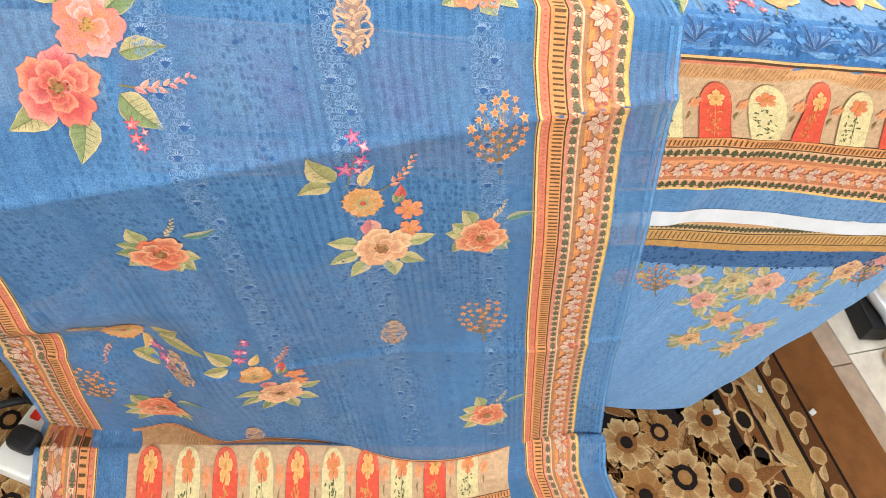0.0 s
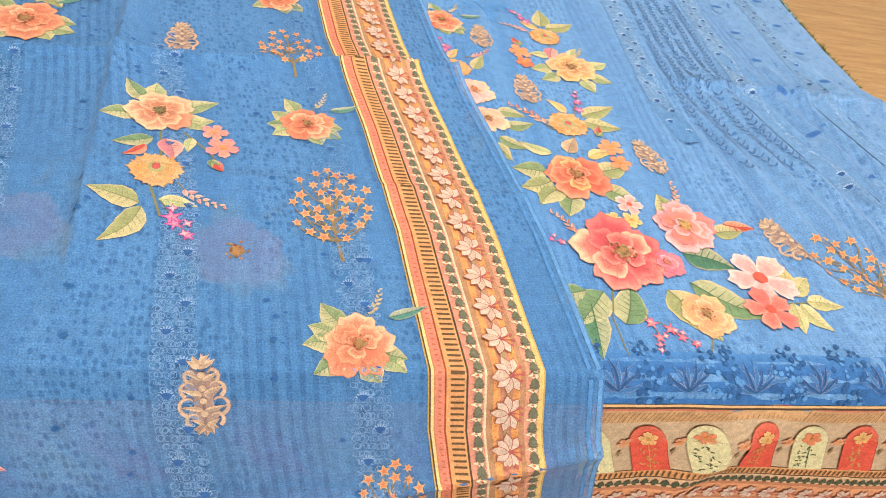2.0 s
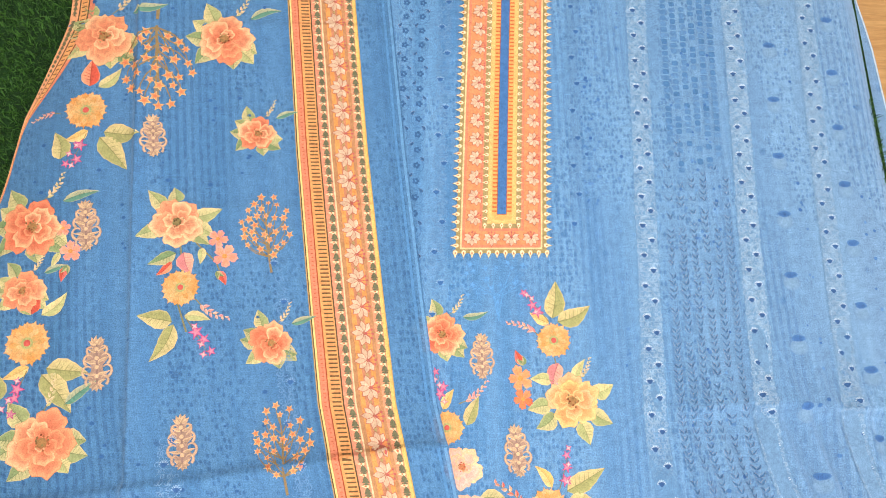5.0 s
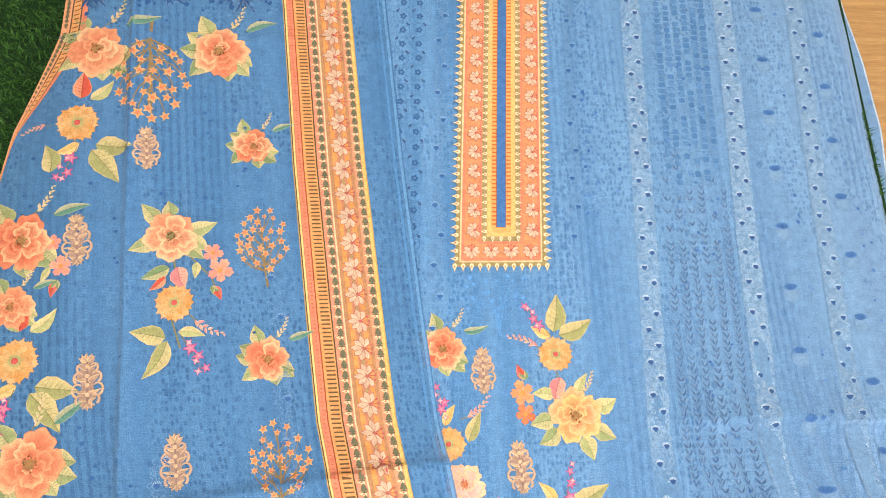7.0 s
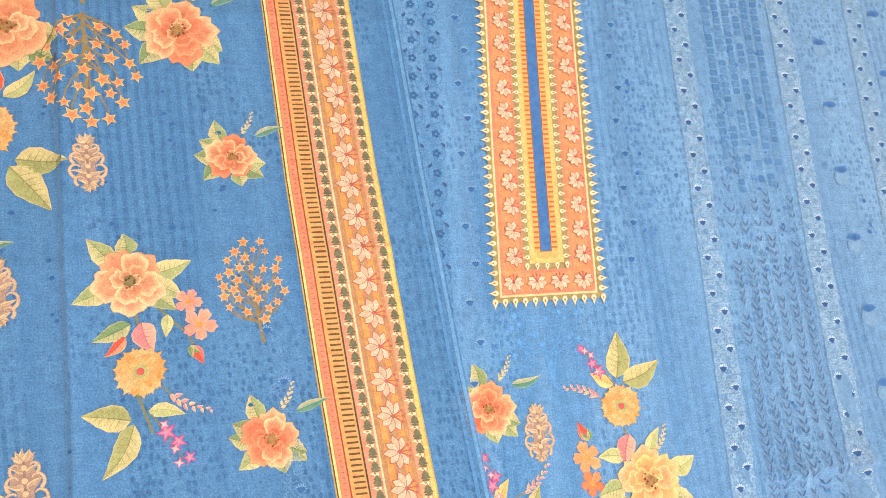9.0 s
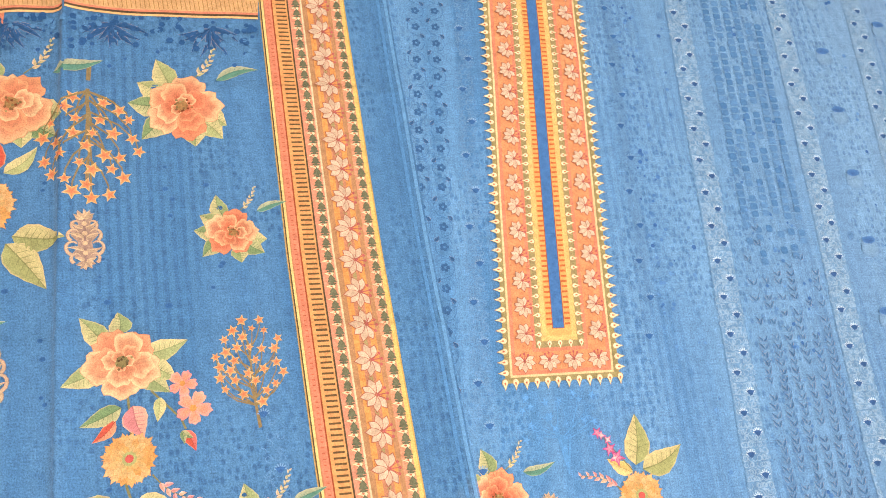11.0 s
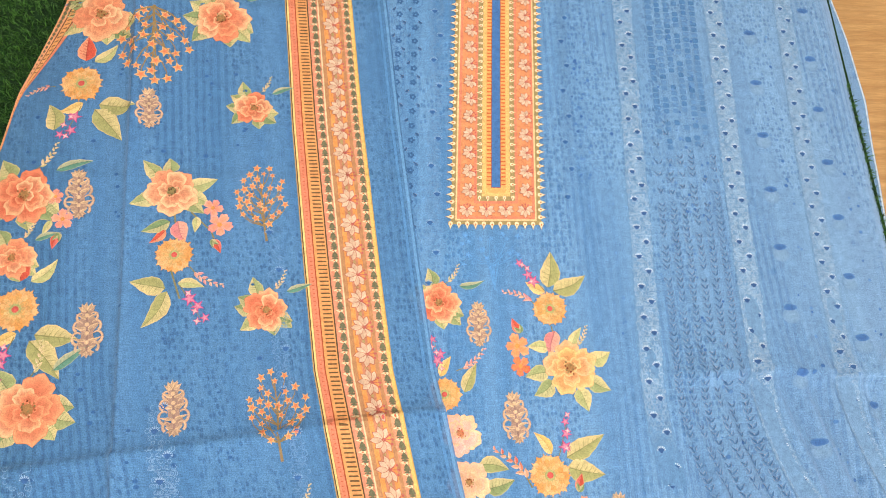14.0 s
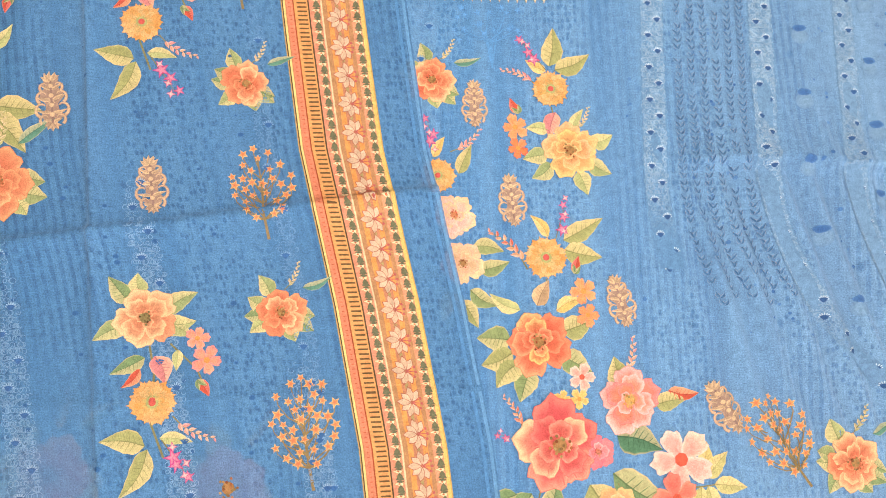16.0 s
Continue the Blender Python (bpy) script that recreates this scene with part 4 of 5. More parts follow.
tagged(carpet_piece("border_ring_print", rings, 2), kind="stuff")
rc = random.Random(12)
for k in range(160):
    fx, fy = -0.312 - (k % 16) * 0.082 + rc.uniform(-0.015, 0.015), -0.62 + (k // 16) * 0.098 + rc.uniform(-0.02, 0.02)

    def flower(ink, rnd, fx=fx, fy=fy, k=k):
        r = rnd.uniform(0.038, 0.055)
        for i in range(5):
            leaf(ink, fx, fy, rnd.uniform(0, 360), r * 2.0, r * 0.95, blend(C_BROWN, C_TAN, rnd.random()), i % 3, rnd, C_BEIGE)
        off = rnd.uniform(0, 6)
        for i in range(7):
            ink.ox, ink.oy = fx, fy
            petal(ink, off + i * math.tau / 7, r, 0.5, blend(C_BROWN, C_TAN, 0.5), C_BEIGE if k % 3 else C_TAN, 3 + i % 2, rnd, rim=C_BEIGE)
        ink.ox = ink.oy = 0.0
        dot(ink, fx, fy, r * 0.42, C_BLACK if k % 2 else C_BROWN, 6, 9)
        dot(ink, fx, fy, r * 0.24, C_TAN if k % 2 else C_BLACK, 7, 9)

    carpet_piece("woven_flower", flower, 40 + k)
for px, py, a in ((0.624, 0.366, 30), (0.538, 0.412, 80), (0.44, 0.37, 10)):
    bm = box_bm(-0.006, 0.006, -0.004, 0.004, 0.0, 0.003, 0.0012)
    for v in bm.verts:
        v.co += Vector((rc.uniform(-1, 1), rc.uniform(-1, 1), 0)) * 0.0014
    bm.transform(pose(px, py, 0.0145, 0, 0, a))
    tagged(part("lint_scrap", bm, M_PAPER), "small white scrap of lint on the carpet", "lint", "scraps on the carpet")

# ---------------------------------------------------------------- table, turf, wooden furniture
table = empty("table", "long table covered with artificial turf", "table", place=(0, 1.15, 0))
part("tabletop", box_bm(-0.95, 0.56, -0.73, 0.75, 0.705, 0.738, 0.004), M_WOODDARK, table)
for lx in (-0.88, 0.38):
    for ly in (-0.62, 0.66):
        part("leg", box_bm(lx - 0.025, lx + 0.025, ly - 0.025, ly + 0.025, 0.0, 0.705, 0.003), M_WOODDARK, table)
for ly in (-0.62, 0.66):
    part("apron", box_bm(-0.855, 0.355, ly - 0.012, ly + 0.012, 0.63, 0.705), M_WOODDARK, table)

turf = part("artificial_turf", box_bm(-0.95, 0.572, 0.425, 1.90, 0.7385, 0.744), M_TURFBACK)
tagged(turf, "green artificial turf mat on the table", "turf")
rt = random.Random(31)
verts, faces = [], []


def blades(x0, x1, y0, y1, count, z):
    for _ in range(count):
        x, y = rt.uniform(x0, x1), rt.uniform(y0, y1)
        a, h, w = rt.uniform(0, 6.28), rt.uniform(0.005, 0.010), rt.uniform(0.0006, 0.0011)
        lx, ly = rt.gauss(0, 0.0045), rt.gauss(0, 0.0045)
        c, s = math.cos(a) * w, math.sin(a) * w
        k = len(verts)
        verts.extend(((x - c, y - s, z), (x + c, y + s, z), (x + c * 0.7 + lx * 0.4, y + s * 0.7 + ly * 0.4, z + h * 0.6), (x - c * 0.7 + lx * 0.4, y - s * 0.7 + ly * 0.4, z + h * 0.6), (x + lx, y + ly, z + h)))
        faces.extend(((k, k + 1, k + 2, k + 3), (k + 3, k + 2, k + 4)))


blades(-0.94, -0.44, 0.80, 1.75, 70000, 0.743)
blades(0.54, 0.572, 0.45, 1.22, 3200, 0.743)
me = bpy.data.meshes.new("turf_pile")
me.from_pydata(verts, [], faces)
me.materials.append(m_blade)
ob = new("turf_pile", me)
ob.parent = turf
tagged(ob, "short green plastic grass blades", kind="stuff")

cabinet = empty("wooden_cabinet", "oak veneer cabinet standing beside the table", "cabinet", place=(0.612, 0.72, 0))
part("body", box_bm(0.02, 0.72, 0.02, 1.55, 0.0, 0.56, 0.004), M_WOODDARK, cabinet)
part("cabinet_top", box_bm(0.0, 0.75, 0.0, 1.60, 0.56, 0.585, 0.006), M_WOOD, cabinet)

seat = empty("wooden_sofa", "pale wooden sofa frame with a rounded base rail", "sofa", place=(0.80, 0.50, 0))
seat.rotation_euler = (0, 0, radians(9.5))
part("base_rail", box_bm(0.02, 0.16, -0.9, -0.01, 0.0, 0.13, 0.022, 4), M_WOODPALE, seat)
part("side_panel", box_bm(0.07, 0.5, -0.9, -0.03, 0.131, 0.36, 0.01, 3), M_WOODDARK, seat)
part("inner_board", box_bm(0.03, 0.07, -0.9, -0.05, 0.132, 0.20, 0.006, 2), M_WOODPALE, seat)
leg = part("steel_leg", tube_bm([(0.80, 0.70, 0.06), (0.835, 0.545, 0.06), (0.84, 0.52, 0.055)], 0.013, 14), M_METAL)
tagged(leg, "white-painted steel tube foot beside the wooden sofa", "furniture foot")
# black block added to stand in for the shaded gap under the tube
part("dark_gap_block", box_bm(0.80, 0.86, 0.52, 0.70, 0.0, 0.047, 0.004), M_BLACK, leg)

# ---------------------------------------------------------------- power strip
strip = empty("power_strip", "white power strip with a red switch and a black plug", "power strip", place=(-0.632, 0.338, 0.013))
strip.rotation_euler = (0, 0, radians(-24))
body = part("housing", box_bm(-0.032, 0.032, -0.055, 0.055, 0.0, 0.036, 0.005, 3), M_PLASTIC, strip)
part("switch", box_bm(-0.022, -0.008, 0.020, 0.034, 0.034, 0.040, 0.002), M_RED, body)
for sx, sy in ((0.006, 0.040), (0.020, 0.040), (0.014, 0.022)):
    part("socket_hole", box_bm(sx - 0.003, sx + 0.003, sy - 0.0012, sy + 0.0012, 0.0355, 0.0366), M_SOCKET, body)
plug = part("plug", box_bm(-0.020, 0.020, -0.030, 0.004, 0.036, 0.066, 0.010, 3), M_BLACK, strip)
part("cable", tube_bm([(0.015, -0.012, 0.05), (0.04, -0.015, 0.048), (0.07, -0.02, 0.03), (0.10, -0.01, 0.006), (0.16, 0.06, 0.005)], 0.0045, 8), M_BLACK, plug)
cord = part("cord", tube_bm([(-0.045, 0.055, 0.012), (-0.07, 0.04, 0.01), (-0.13, -0.01, 0.008), (-0.17, -0.08, 0.008), (-0.19, -0.23, 0.008)], 0.006, 8), M_BLACK, strip)
part("cord_plug", box_bm(-0.062, -0.026, 0.045, 0.085, 0.0, 0.03, 0.008, 2), M_BLACK, strip)

# ---------------------------------------------------------------- kurta cloth


def kurta_right(s):
    return float(np.interp(s, (-0.2, 0.40, 0.9, 1.06, 1.2, 1.3, 1.37, 1.42, 1.62), (0.53, 0.55, 0.570, 0.583, 0.594, 0.590, 0.581, 0.574, 0.572)))


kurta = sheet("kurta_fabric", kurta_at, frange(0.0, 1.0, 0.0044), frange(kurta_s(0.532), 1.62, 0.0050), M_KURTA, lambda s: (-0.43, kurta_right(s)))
tagged(kurta, "pale blue printed cotton kurta cloth draped over the table edge", "kurta")
K, MK = kurta_at, M_INK


def kurta_line(x0):
    """How a printed line of the kurta runs: straight at the neck, fanning out towards the hem."""
    def run(s):
        return x0 + 0.05 * (s - 1.0) + (max(0.82 - s, 0.0) ** 2) * 2.0 * smooth((x0 - 0.12) / 0.2)
    return run


edge_bm = Ink(K)
for a, b in zip(frange(kurta_s(0.532), 1.6, 0.015), frange(kurta_s(0.532), 1.6, 0.015)[1:]):
    edge_bm.strip([(kurta_right(a) - 0.002, a), (kurta_right(b) - 0.002, b)], 0.0022, srgb(196, 208, 222), 0)
edge_bm.done("selvedge", MK, kurta, "frayed white selvedge")

arch_row(K, -0.42, 0.545, kurta_s(0.568), kurta_s(0.737), MK, kurta, slant=-0.45)
damask_strip(K, -0.42, 0.545, kurta_s(0.738), 0.432, MK, kurta, srgb(64, 108, 162), srgb(98, 146, 196))
hem = sheet("hem_selvedge", lambda x, s: kurta_at(x, s) + Vector((0, -0.001, 0)), frange(-0.1, 0.55, 0.01), frange(kurta_s(0.511), kurta_s(0.533), 0.005), M_PAPER)
hem.parent = kurta
tagged(hem, "white unprinted hem edge")

for x0, a, b, w, f in ((0.236, 0.70, 1.6, 0.024, 1.0), (0.366, 0.57, 1.6, 0.024, 1.0), (0.468, 0.58, 1.6, 0.022, 0.8), (-0.018, 0.93, 1.6, 0.018, 0.35), (0.150, 1.04, 1.6, 0.014, 0.25)):
    lace_strip(K, kurta_line(x0), a, b, w, MK, kurta, 0.0375 if f > 0.5 else 0.075, f)


def dimple(ink, rnd):
    for x0 in (0.413, 0.497):
        line = kurta_line(x0)
        s = 0.66 if x0 < 0.45 else 0.70
        while s < 1.55:
            x = line(s)
            ring = [(x + 0.011 * math.cos(k * 0.52), s - 0.006 + 0.010 * math.sin(k * 0.52)) for k in range(12)]
            ink.fan((x, s - 0.006), ring, srgb(126, 158, 192), srgb(118, 150, 188), 0, srgb(112, 146, 186))
            ring = [(x + 0.0085 * math.cos(a) * rnd.uniform(0.85, 1.1), s + 0.004 + 0.0045 * math.sin(a) * rnd.uniform(0.85, 1.1)) for a in (0, .6, 1.2, 1.9, 2.5, 3.1, 3.8, 4.4, 5.0, 5.7)]
            ink.fan((x, s + 0.003), ring, srgb(66, 104, 160), srgb(84, 124, 178), 1)
            s += 0.078
    for x0, n in ((0.165, 60), (0.178, 50), (0.205, 40), (0.30, 60), (0.325, 50), (0.435, 40), (0.52, 30), (0.28, 40), (0.03, 14)):
        line = kurta_line(x0)
        for _ in range(n):
            s = rnd.uniform(0.62 if x0 > 0.2 else 1.02, 1.55)
            dot(ink, line(s) + rnd.gauss(0, 0.004), s, rnd.uniform(0.0008, 0.0026), blend(srgb(62, 104, 166), srgb(104, 148, 202), rnd.random()), 0, 6)


tagged(loose("dot_print", K, 0, 0, 0, 3, MK, kurta, dimple), kind="stuff")


def vines(ink, rnd):
    for x0 in (0.266, 0.281, 0.296, 0.311, 0.326, 0.341):
        line = kurta_line(x0)
        s = 0.66
        while s < 1.16:
            if rnd.random() < 0.92 * smooth((1.16 - s) / 0.16) * smooth((s - 0.6) / 0.1):
                for side in (1, -1):
                    leaf(ink, line(s), s, 90 - side * rnd.uniform(22, 42), rnd.uniform(0.0070, 0.0100), 0.0036, blend(srgb(76, 118, 166), srgb(96, 138, 184), rnd.random()), 0, rnd, srgb(132, 166, 204))
            s += 0.0082


def rib_print(ink, rnd):
    """Columns of small dark lozenges between the pale stripes, towards the neck."""
    for k in range(6):
        line = kurta_line(0.272 + 0.0125 * k)
        s = 1.10 + rnd.uniform(0, 0.02)
        while s < 1.58:
            if rnd.random() < 0.95 * smooth((s - 1.08) / 0.10):
                x, w, h = line(s), rnd.uniform(0.0036, 0.0044), rnd.uniform(0.0034, 0.0042)
                ring = [(x + w * p, s + h * q) for p, q in ((-0.9, -0.8), (0, -1), (0.9, -0.8), (1, 0), (0.9, 0.8), (0, 1), (-0.9, 0.8), (-1, 0))]
                c = blend(srgb(78, 120, 168), srgb(98, 138, 184), rnd.random())
                ink.fan((x, s), ring, tint(c, 1.06), c, 0)
            s += 0.0088


tagged(loose("rib_print", K, 0, 0, 0, 6, MK, kurta, rib_print), kind="stuff")


def scroll_print(ink, rnd):
    """Faint scrolling stems with small flowers beside the neckline."""
    c, deep = srgb(74, 116, 164), srgb(66, 106, 154)
    for x0, grow in ((-0.047, 1.0), (-0.068, 1.0)):
        line, s, k = kurta_line(x0), 0.93, 0
        while s < 1.5:
            x, e = line(s), 1 if k % 2 else -1
            ink.strip([(x + e * 0.009 * math.cos(a), s + 0.010 * math.sin(a)) for a in (-1.5, -0.9, -0.3, 0.3, 0.9, 1.5, 2.2, 2.9)], 0.0007, c, 0, 0.0004)
            for i in range(5):
                dot(ink, x + 0.0028 * math.cos(i * 1.257), s + 0.0028 * math.sin(i * 1.257), 0.0019, deep, 1, 6)
            leaf(ink, x + e * 0.009, s + 0.006, 90 + e * 40, 0.007, 0.004, deep, 1, rnd, c)
            s, k = s + 0.0205, k + 1


tagged(loose("scroll_print", K, 0, 0, 0, 7, MK, kurta, scroll_print), kind="stuff")
tagged(loose("vine_print", K, 0, 0, 0, 4, MK, kurta, vines), kind="stuff")

# neckline panel
NX = lambda s: 0.058 * (s - 1.0)


def neck_at(x, s):
    return kurta_at(x + NX(s), s)


def neck_panel():
    w, top = 0.116, 1.60

    def stripe(i0, i1, colour):
        """One stripe round the opening: down one side, across the foot and up the other."""
        ink = Ink(neck_at, lift=0.0010)
        down = [top - (top - 1.0 - i1) * k / 48 for k in range(49)]
        across = [k / 8 for k in range(1, 8)]
        path = [((i0, y), (i1, y)) for y in down]
        path += [((i0, 1.0 + i0), (i1, 1.0 + i1))]
        path += [((i0 + (w - 2 * i0) * k, 1.0 + i0), (i1 + (w - 2 * i1) * k, 1.0 + i1)) for k in across]
        path += [((w - i0, 1.0 + i0), (w - i1, 1.0 + i1))]
        path += [((w - i0, y), (w - i1, y)) for y in down[::-1]]
        rows = [(ink.put(a, colour, 0), ink.put(b, colour, 0)) for a, b in path]
        ink.faces += [(a, b, d, c) for (a, b), (c, d) in zip(rows, rows[1:])]
        return ink

    body = stripe(0.014, 0.031, srgb(232, 150, 104)).done("neck_panel", MK, kurta, "orange embroidered neckline panel with a slit")
    for i0, i1, c in ((0.0035, 0.0085, srgb(168, 146, 98)), (0.0085, 0.0105, srgb(240, 200, 150)), (0.0105, 0.014, SALMON), (0.031, 0.0345, SALMON), (0.0345, 0.0405, srgb(172, 148, 102)), (0.0405, 0.0455, srgb(240, 190, 120)), (0.0455, 0.0520, srgb(242, 176, 106)), (0.0520, 0.0526, RUST)):
        stripe(i0, i1, c).done("panel_stripe", MK, body)
    slit = Ink(neck_at, lift=0.0010)
    slit.quad(0.0526, w - 0.0526, 1.0526, top, srgb(74, 116, 172), 0, 46)
    slit.done("neck_slit", MK, body, "blue cloth in the slit")
    tr = Ink(neck_at, lift=0.0016)

    def along(step, inset, draw):
        y = 1.0 + inset + step
        while y < top - 0.01:
            draw(inset, y, 180)
            draw(w - inset, y, 0)
            y += step
        x = inset
        while x < w - inset + 0.001:
            draw(x, 1.0 + inset, 270)
            x += (w - 2 * inset) / max(round((w - 2 * inset) / step), 1)

    along(0.0098, 0.0030, lambda x, y, a: flame(tr, x, y, 0.0050, a, 2))
    along(0.0092, 0.0375, lambda x, y, a: flame(tr, x, y, 0.0042, a, 2))
    along(0.0255, 0.0225, lambda x, y, a: lotus(tr, x + (0.003 if a != 270 else 0.0), y, 0.0112, 2, 270 if a == 270 else 200))
    y = 1.056
    while y < top:
        for x in (0.0490, w - 0.0490):
            tr.quad(x - 0.0028, x + 0.0028, y - 0.0010, y + 0.0010, srgb(216, 112, 62), 2)
        y += 0.0052
    tagged(tr.done("panel_print", MK, body), kind="stuff")


neck_panel()
loose("pale_tree_print", K, 0.052, 0.952, 0, 5, MK, kurta, lambda ink, rnd: [ink.strip([(0, -0.03), (rnd.uniform(-0.006, 0.006), 0.0), (rnd.uniform(-0.035, 0.035), rnd.uniform(0.005, 0.035))], 0.0011, srgb(100, 152, 206), 0, 0.0006) for _ in range(16)] + [star(ink, rnd.uniform(-0.036, 0.036), rnd.uniform(0.0, 0.04), 0.004, srgb(110, 160, 212), srgb(92, 146, 204), 1, rnd) for _ in range(22)])

small_rose(K, -0.014, 0.907, 0.027, 0, 201, MK, kurta, 0.9)
for x, s, h, t in ((0.031, 0.883, 0.054, 0), (0.067, 0.778, 0.058, 4), (0.177, 0.669, 0.058, 14), (0.282, 0.556, 0.062, 30)):
    damask_print(K, x, s, h, t, int(x * 999), MK, kurta)


def kurta_upper(ink, rnd):
    leaf(ink, 0.0, 0.026, 82, 0.045, 0.024, OLIVE, 0, rnd)
    leaf(ink, 0.006, 0.022, 25, 0.044, 0.022, OLIVE, 0, rnd)
    leaf(ink, -0.004, 0.02, 150, 0.026, 0.012, YELLOW, 1, rnd)
    fuchsias(ink, -0.004, 0.022, 128, 0.042, 1, rnd)
    sprig(ink, -0.014, 0.004, 158, 0.042, 1, rnd)
    ink.strip([(0.0, -0.02), (0.004, -0.04), (0.012, -0.05)], 0.0014, STEM, 0)
    five_petals(ink, -0.041, -0.043, 0.015, blend(CORAL, PEACH, 0.5), 2, rnd)
    five_petals(ink, -0.039, -0.066, 0.012, CORAL, 2, rnd)
    bud(ink, -0.036, -0.028, 118, 0.02, 2, rnd)
    leaf(ink, 0.004, -0.026, 255, 0.03, 0.018, PINK, 1, rnd)
    leaf(ink, -0.004, -0.046, 175, 0.026, 0.014, LIME, 1, rnd)
    leaf(ink, 0.02, -0.048, 60, 0.03, 0.012, LIME, 1, rnd)
    sprig(ink, 0.024, -0.046, 58, 0.03, 1, rnd, LIME)
    zinnia(ink, 0, 0, 0.0215, 3, rnd)
    for a in (190, 215, 330, 290, 20):
        leaf(ink, 0.017 + 0.024 * math.cos(radians(a)), -0.069 + 0.024 * math.sin(radians(a)), a, 0.028, 0.019, blend(GREEN, LIME, rnd.random()), 0, rnd)
    bloom(ink, 0.017, -0.069, 0.034, blend(CREAM, PEACH, 0.4), blend(YELLOW, CORAL, 0.45), RUST, 4, rnd, tip=YELLOW)


loose("printed_rose_spray", K, 0.115, 0.899, 0, 7, MK, kurta, kurta_upper)


def kurta_left(ink, rnd):
    fuchsias(ink, -0.002, 0.02, 100, 0.04, 0, rnd)
    sprig(ink, 0.014, 0.026, 38, 0.04, 0, rnd)
    leaf(ink, 0.022, 0.002, 65, 0.036, 0.015, OLIVE, 0, rnd)
    leaf(ink, -0.004, 0.02, 60, 0.026, 0.011, YELLOW, 1, rnd)
    zinnia(ink, 0, 0, 0.020, 2, rnd)
    bloom(ink, 0.016, -0.042, 0.025, PEACH, BLUSH, CORAL, 2, rnd)
    bloom(ink, 0.023, -0.092, 0.024, PINK, CREAM, RUST, 2, rnd)
    for a, x, y in ((15, 0.04, -0.100), (330, 0.03, -0.12), (300, 0.02, -0.13), (350, 0.034, -0.075), (250, 0.012, -0.12)):
        leaf(ink, x, y, a, 0.034, 0.018, blend(GREEN, OLIVE, rnd.random()), 0, rnd)


loose("printed_flower_spray", K, -0.011, 0.803, 0, 8, MK, kurta, kurta_left)


def kurta_middle(ink, rnd):
    leaf(ink, 0.02, 0.018, 28, 0.05, 0.022, OLIVE, 0, rnd)
    leaf(ink, 0.02, 0.008, -12, 0.042, 0.024, OLIVE, 0, rnd)
    leaf(ink, 0.004, 0.022, 128, 0.03, 0.012, YELLOW, 0, rnd)
    fuchsias(ink, 0.012, 0.02, 72, 0.04, 1, rnd)
    sprig(ink, -0.02, -0.012, 135, 0.055, 1, rnd, CORAL)
    zinnia(ink, 0, 0, 0.0235, 2, rnd)
    ink.strip([(0.0, -0.022), (-0.004, -0.05)], 0.0014, STEM, 0)
    five_petals(ink, 0.038, -0.036, 0.016, blend(CORAL, PEACH, 0.6), 2, rnd)
    five_petals(ink, 0.041, -0.061, 0.013, blend(CORAL, PEACH, 0.5), 2, rnd)
    bud(ink, 0.03, -0.018, 75, 0.02, 2, rnd)
    leaf(ink, -0.012, -0.05, 62, 0.03, 0.018, blend(PINK, OLIVE, 0.6), 1, rnd)
    leaf(ink, -0.03, -0.054, 150, 0.036, 0.015, LIME, 1, rnd)
    leaf(ink, 0.008, -0.056, 20, 0.034, 0.015, YELLOW, 1, rnd)
    for a in (175, 200, 225, 330, 250, 20):
        leaf(ink, -0.013 + 0.028 * math.cos(radians(a)), -0.087 + 0.028 * math.sin(radians(a)), a, 0.036, 0.026, blend(GREEN, OLIVE, rnd.random()), 0, rnd)
    bloom(ink, -0.013, -0.087, 0.037, PEACH, CORAL, RUST, 4, rnd, tip=YELLOW)


loose("printed_rose_spray", K, 0.100, 0.715, 0, 9, MK, kurta, kurta_middle)


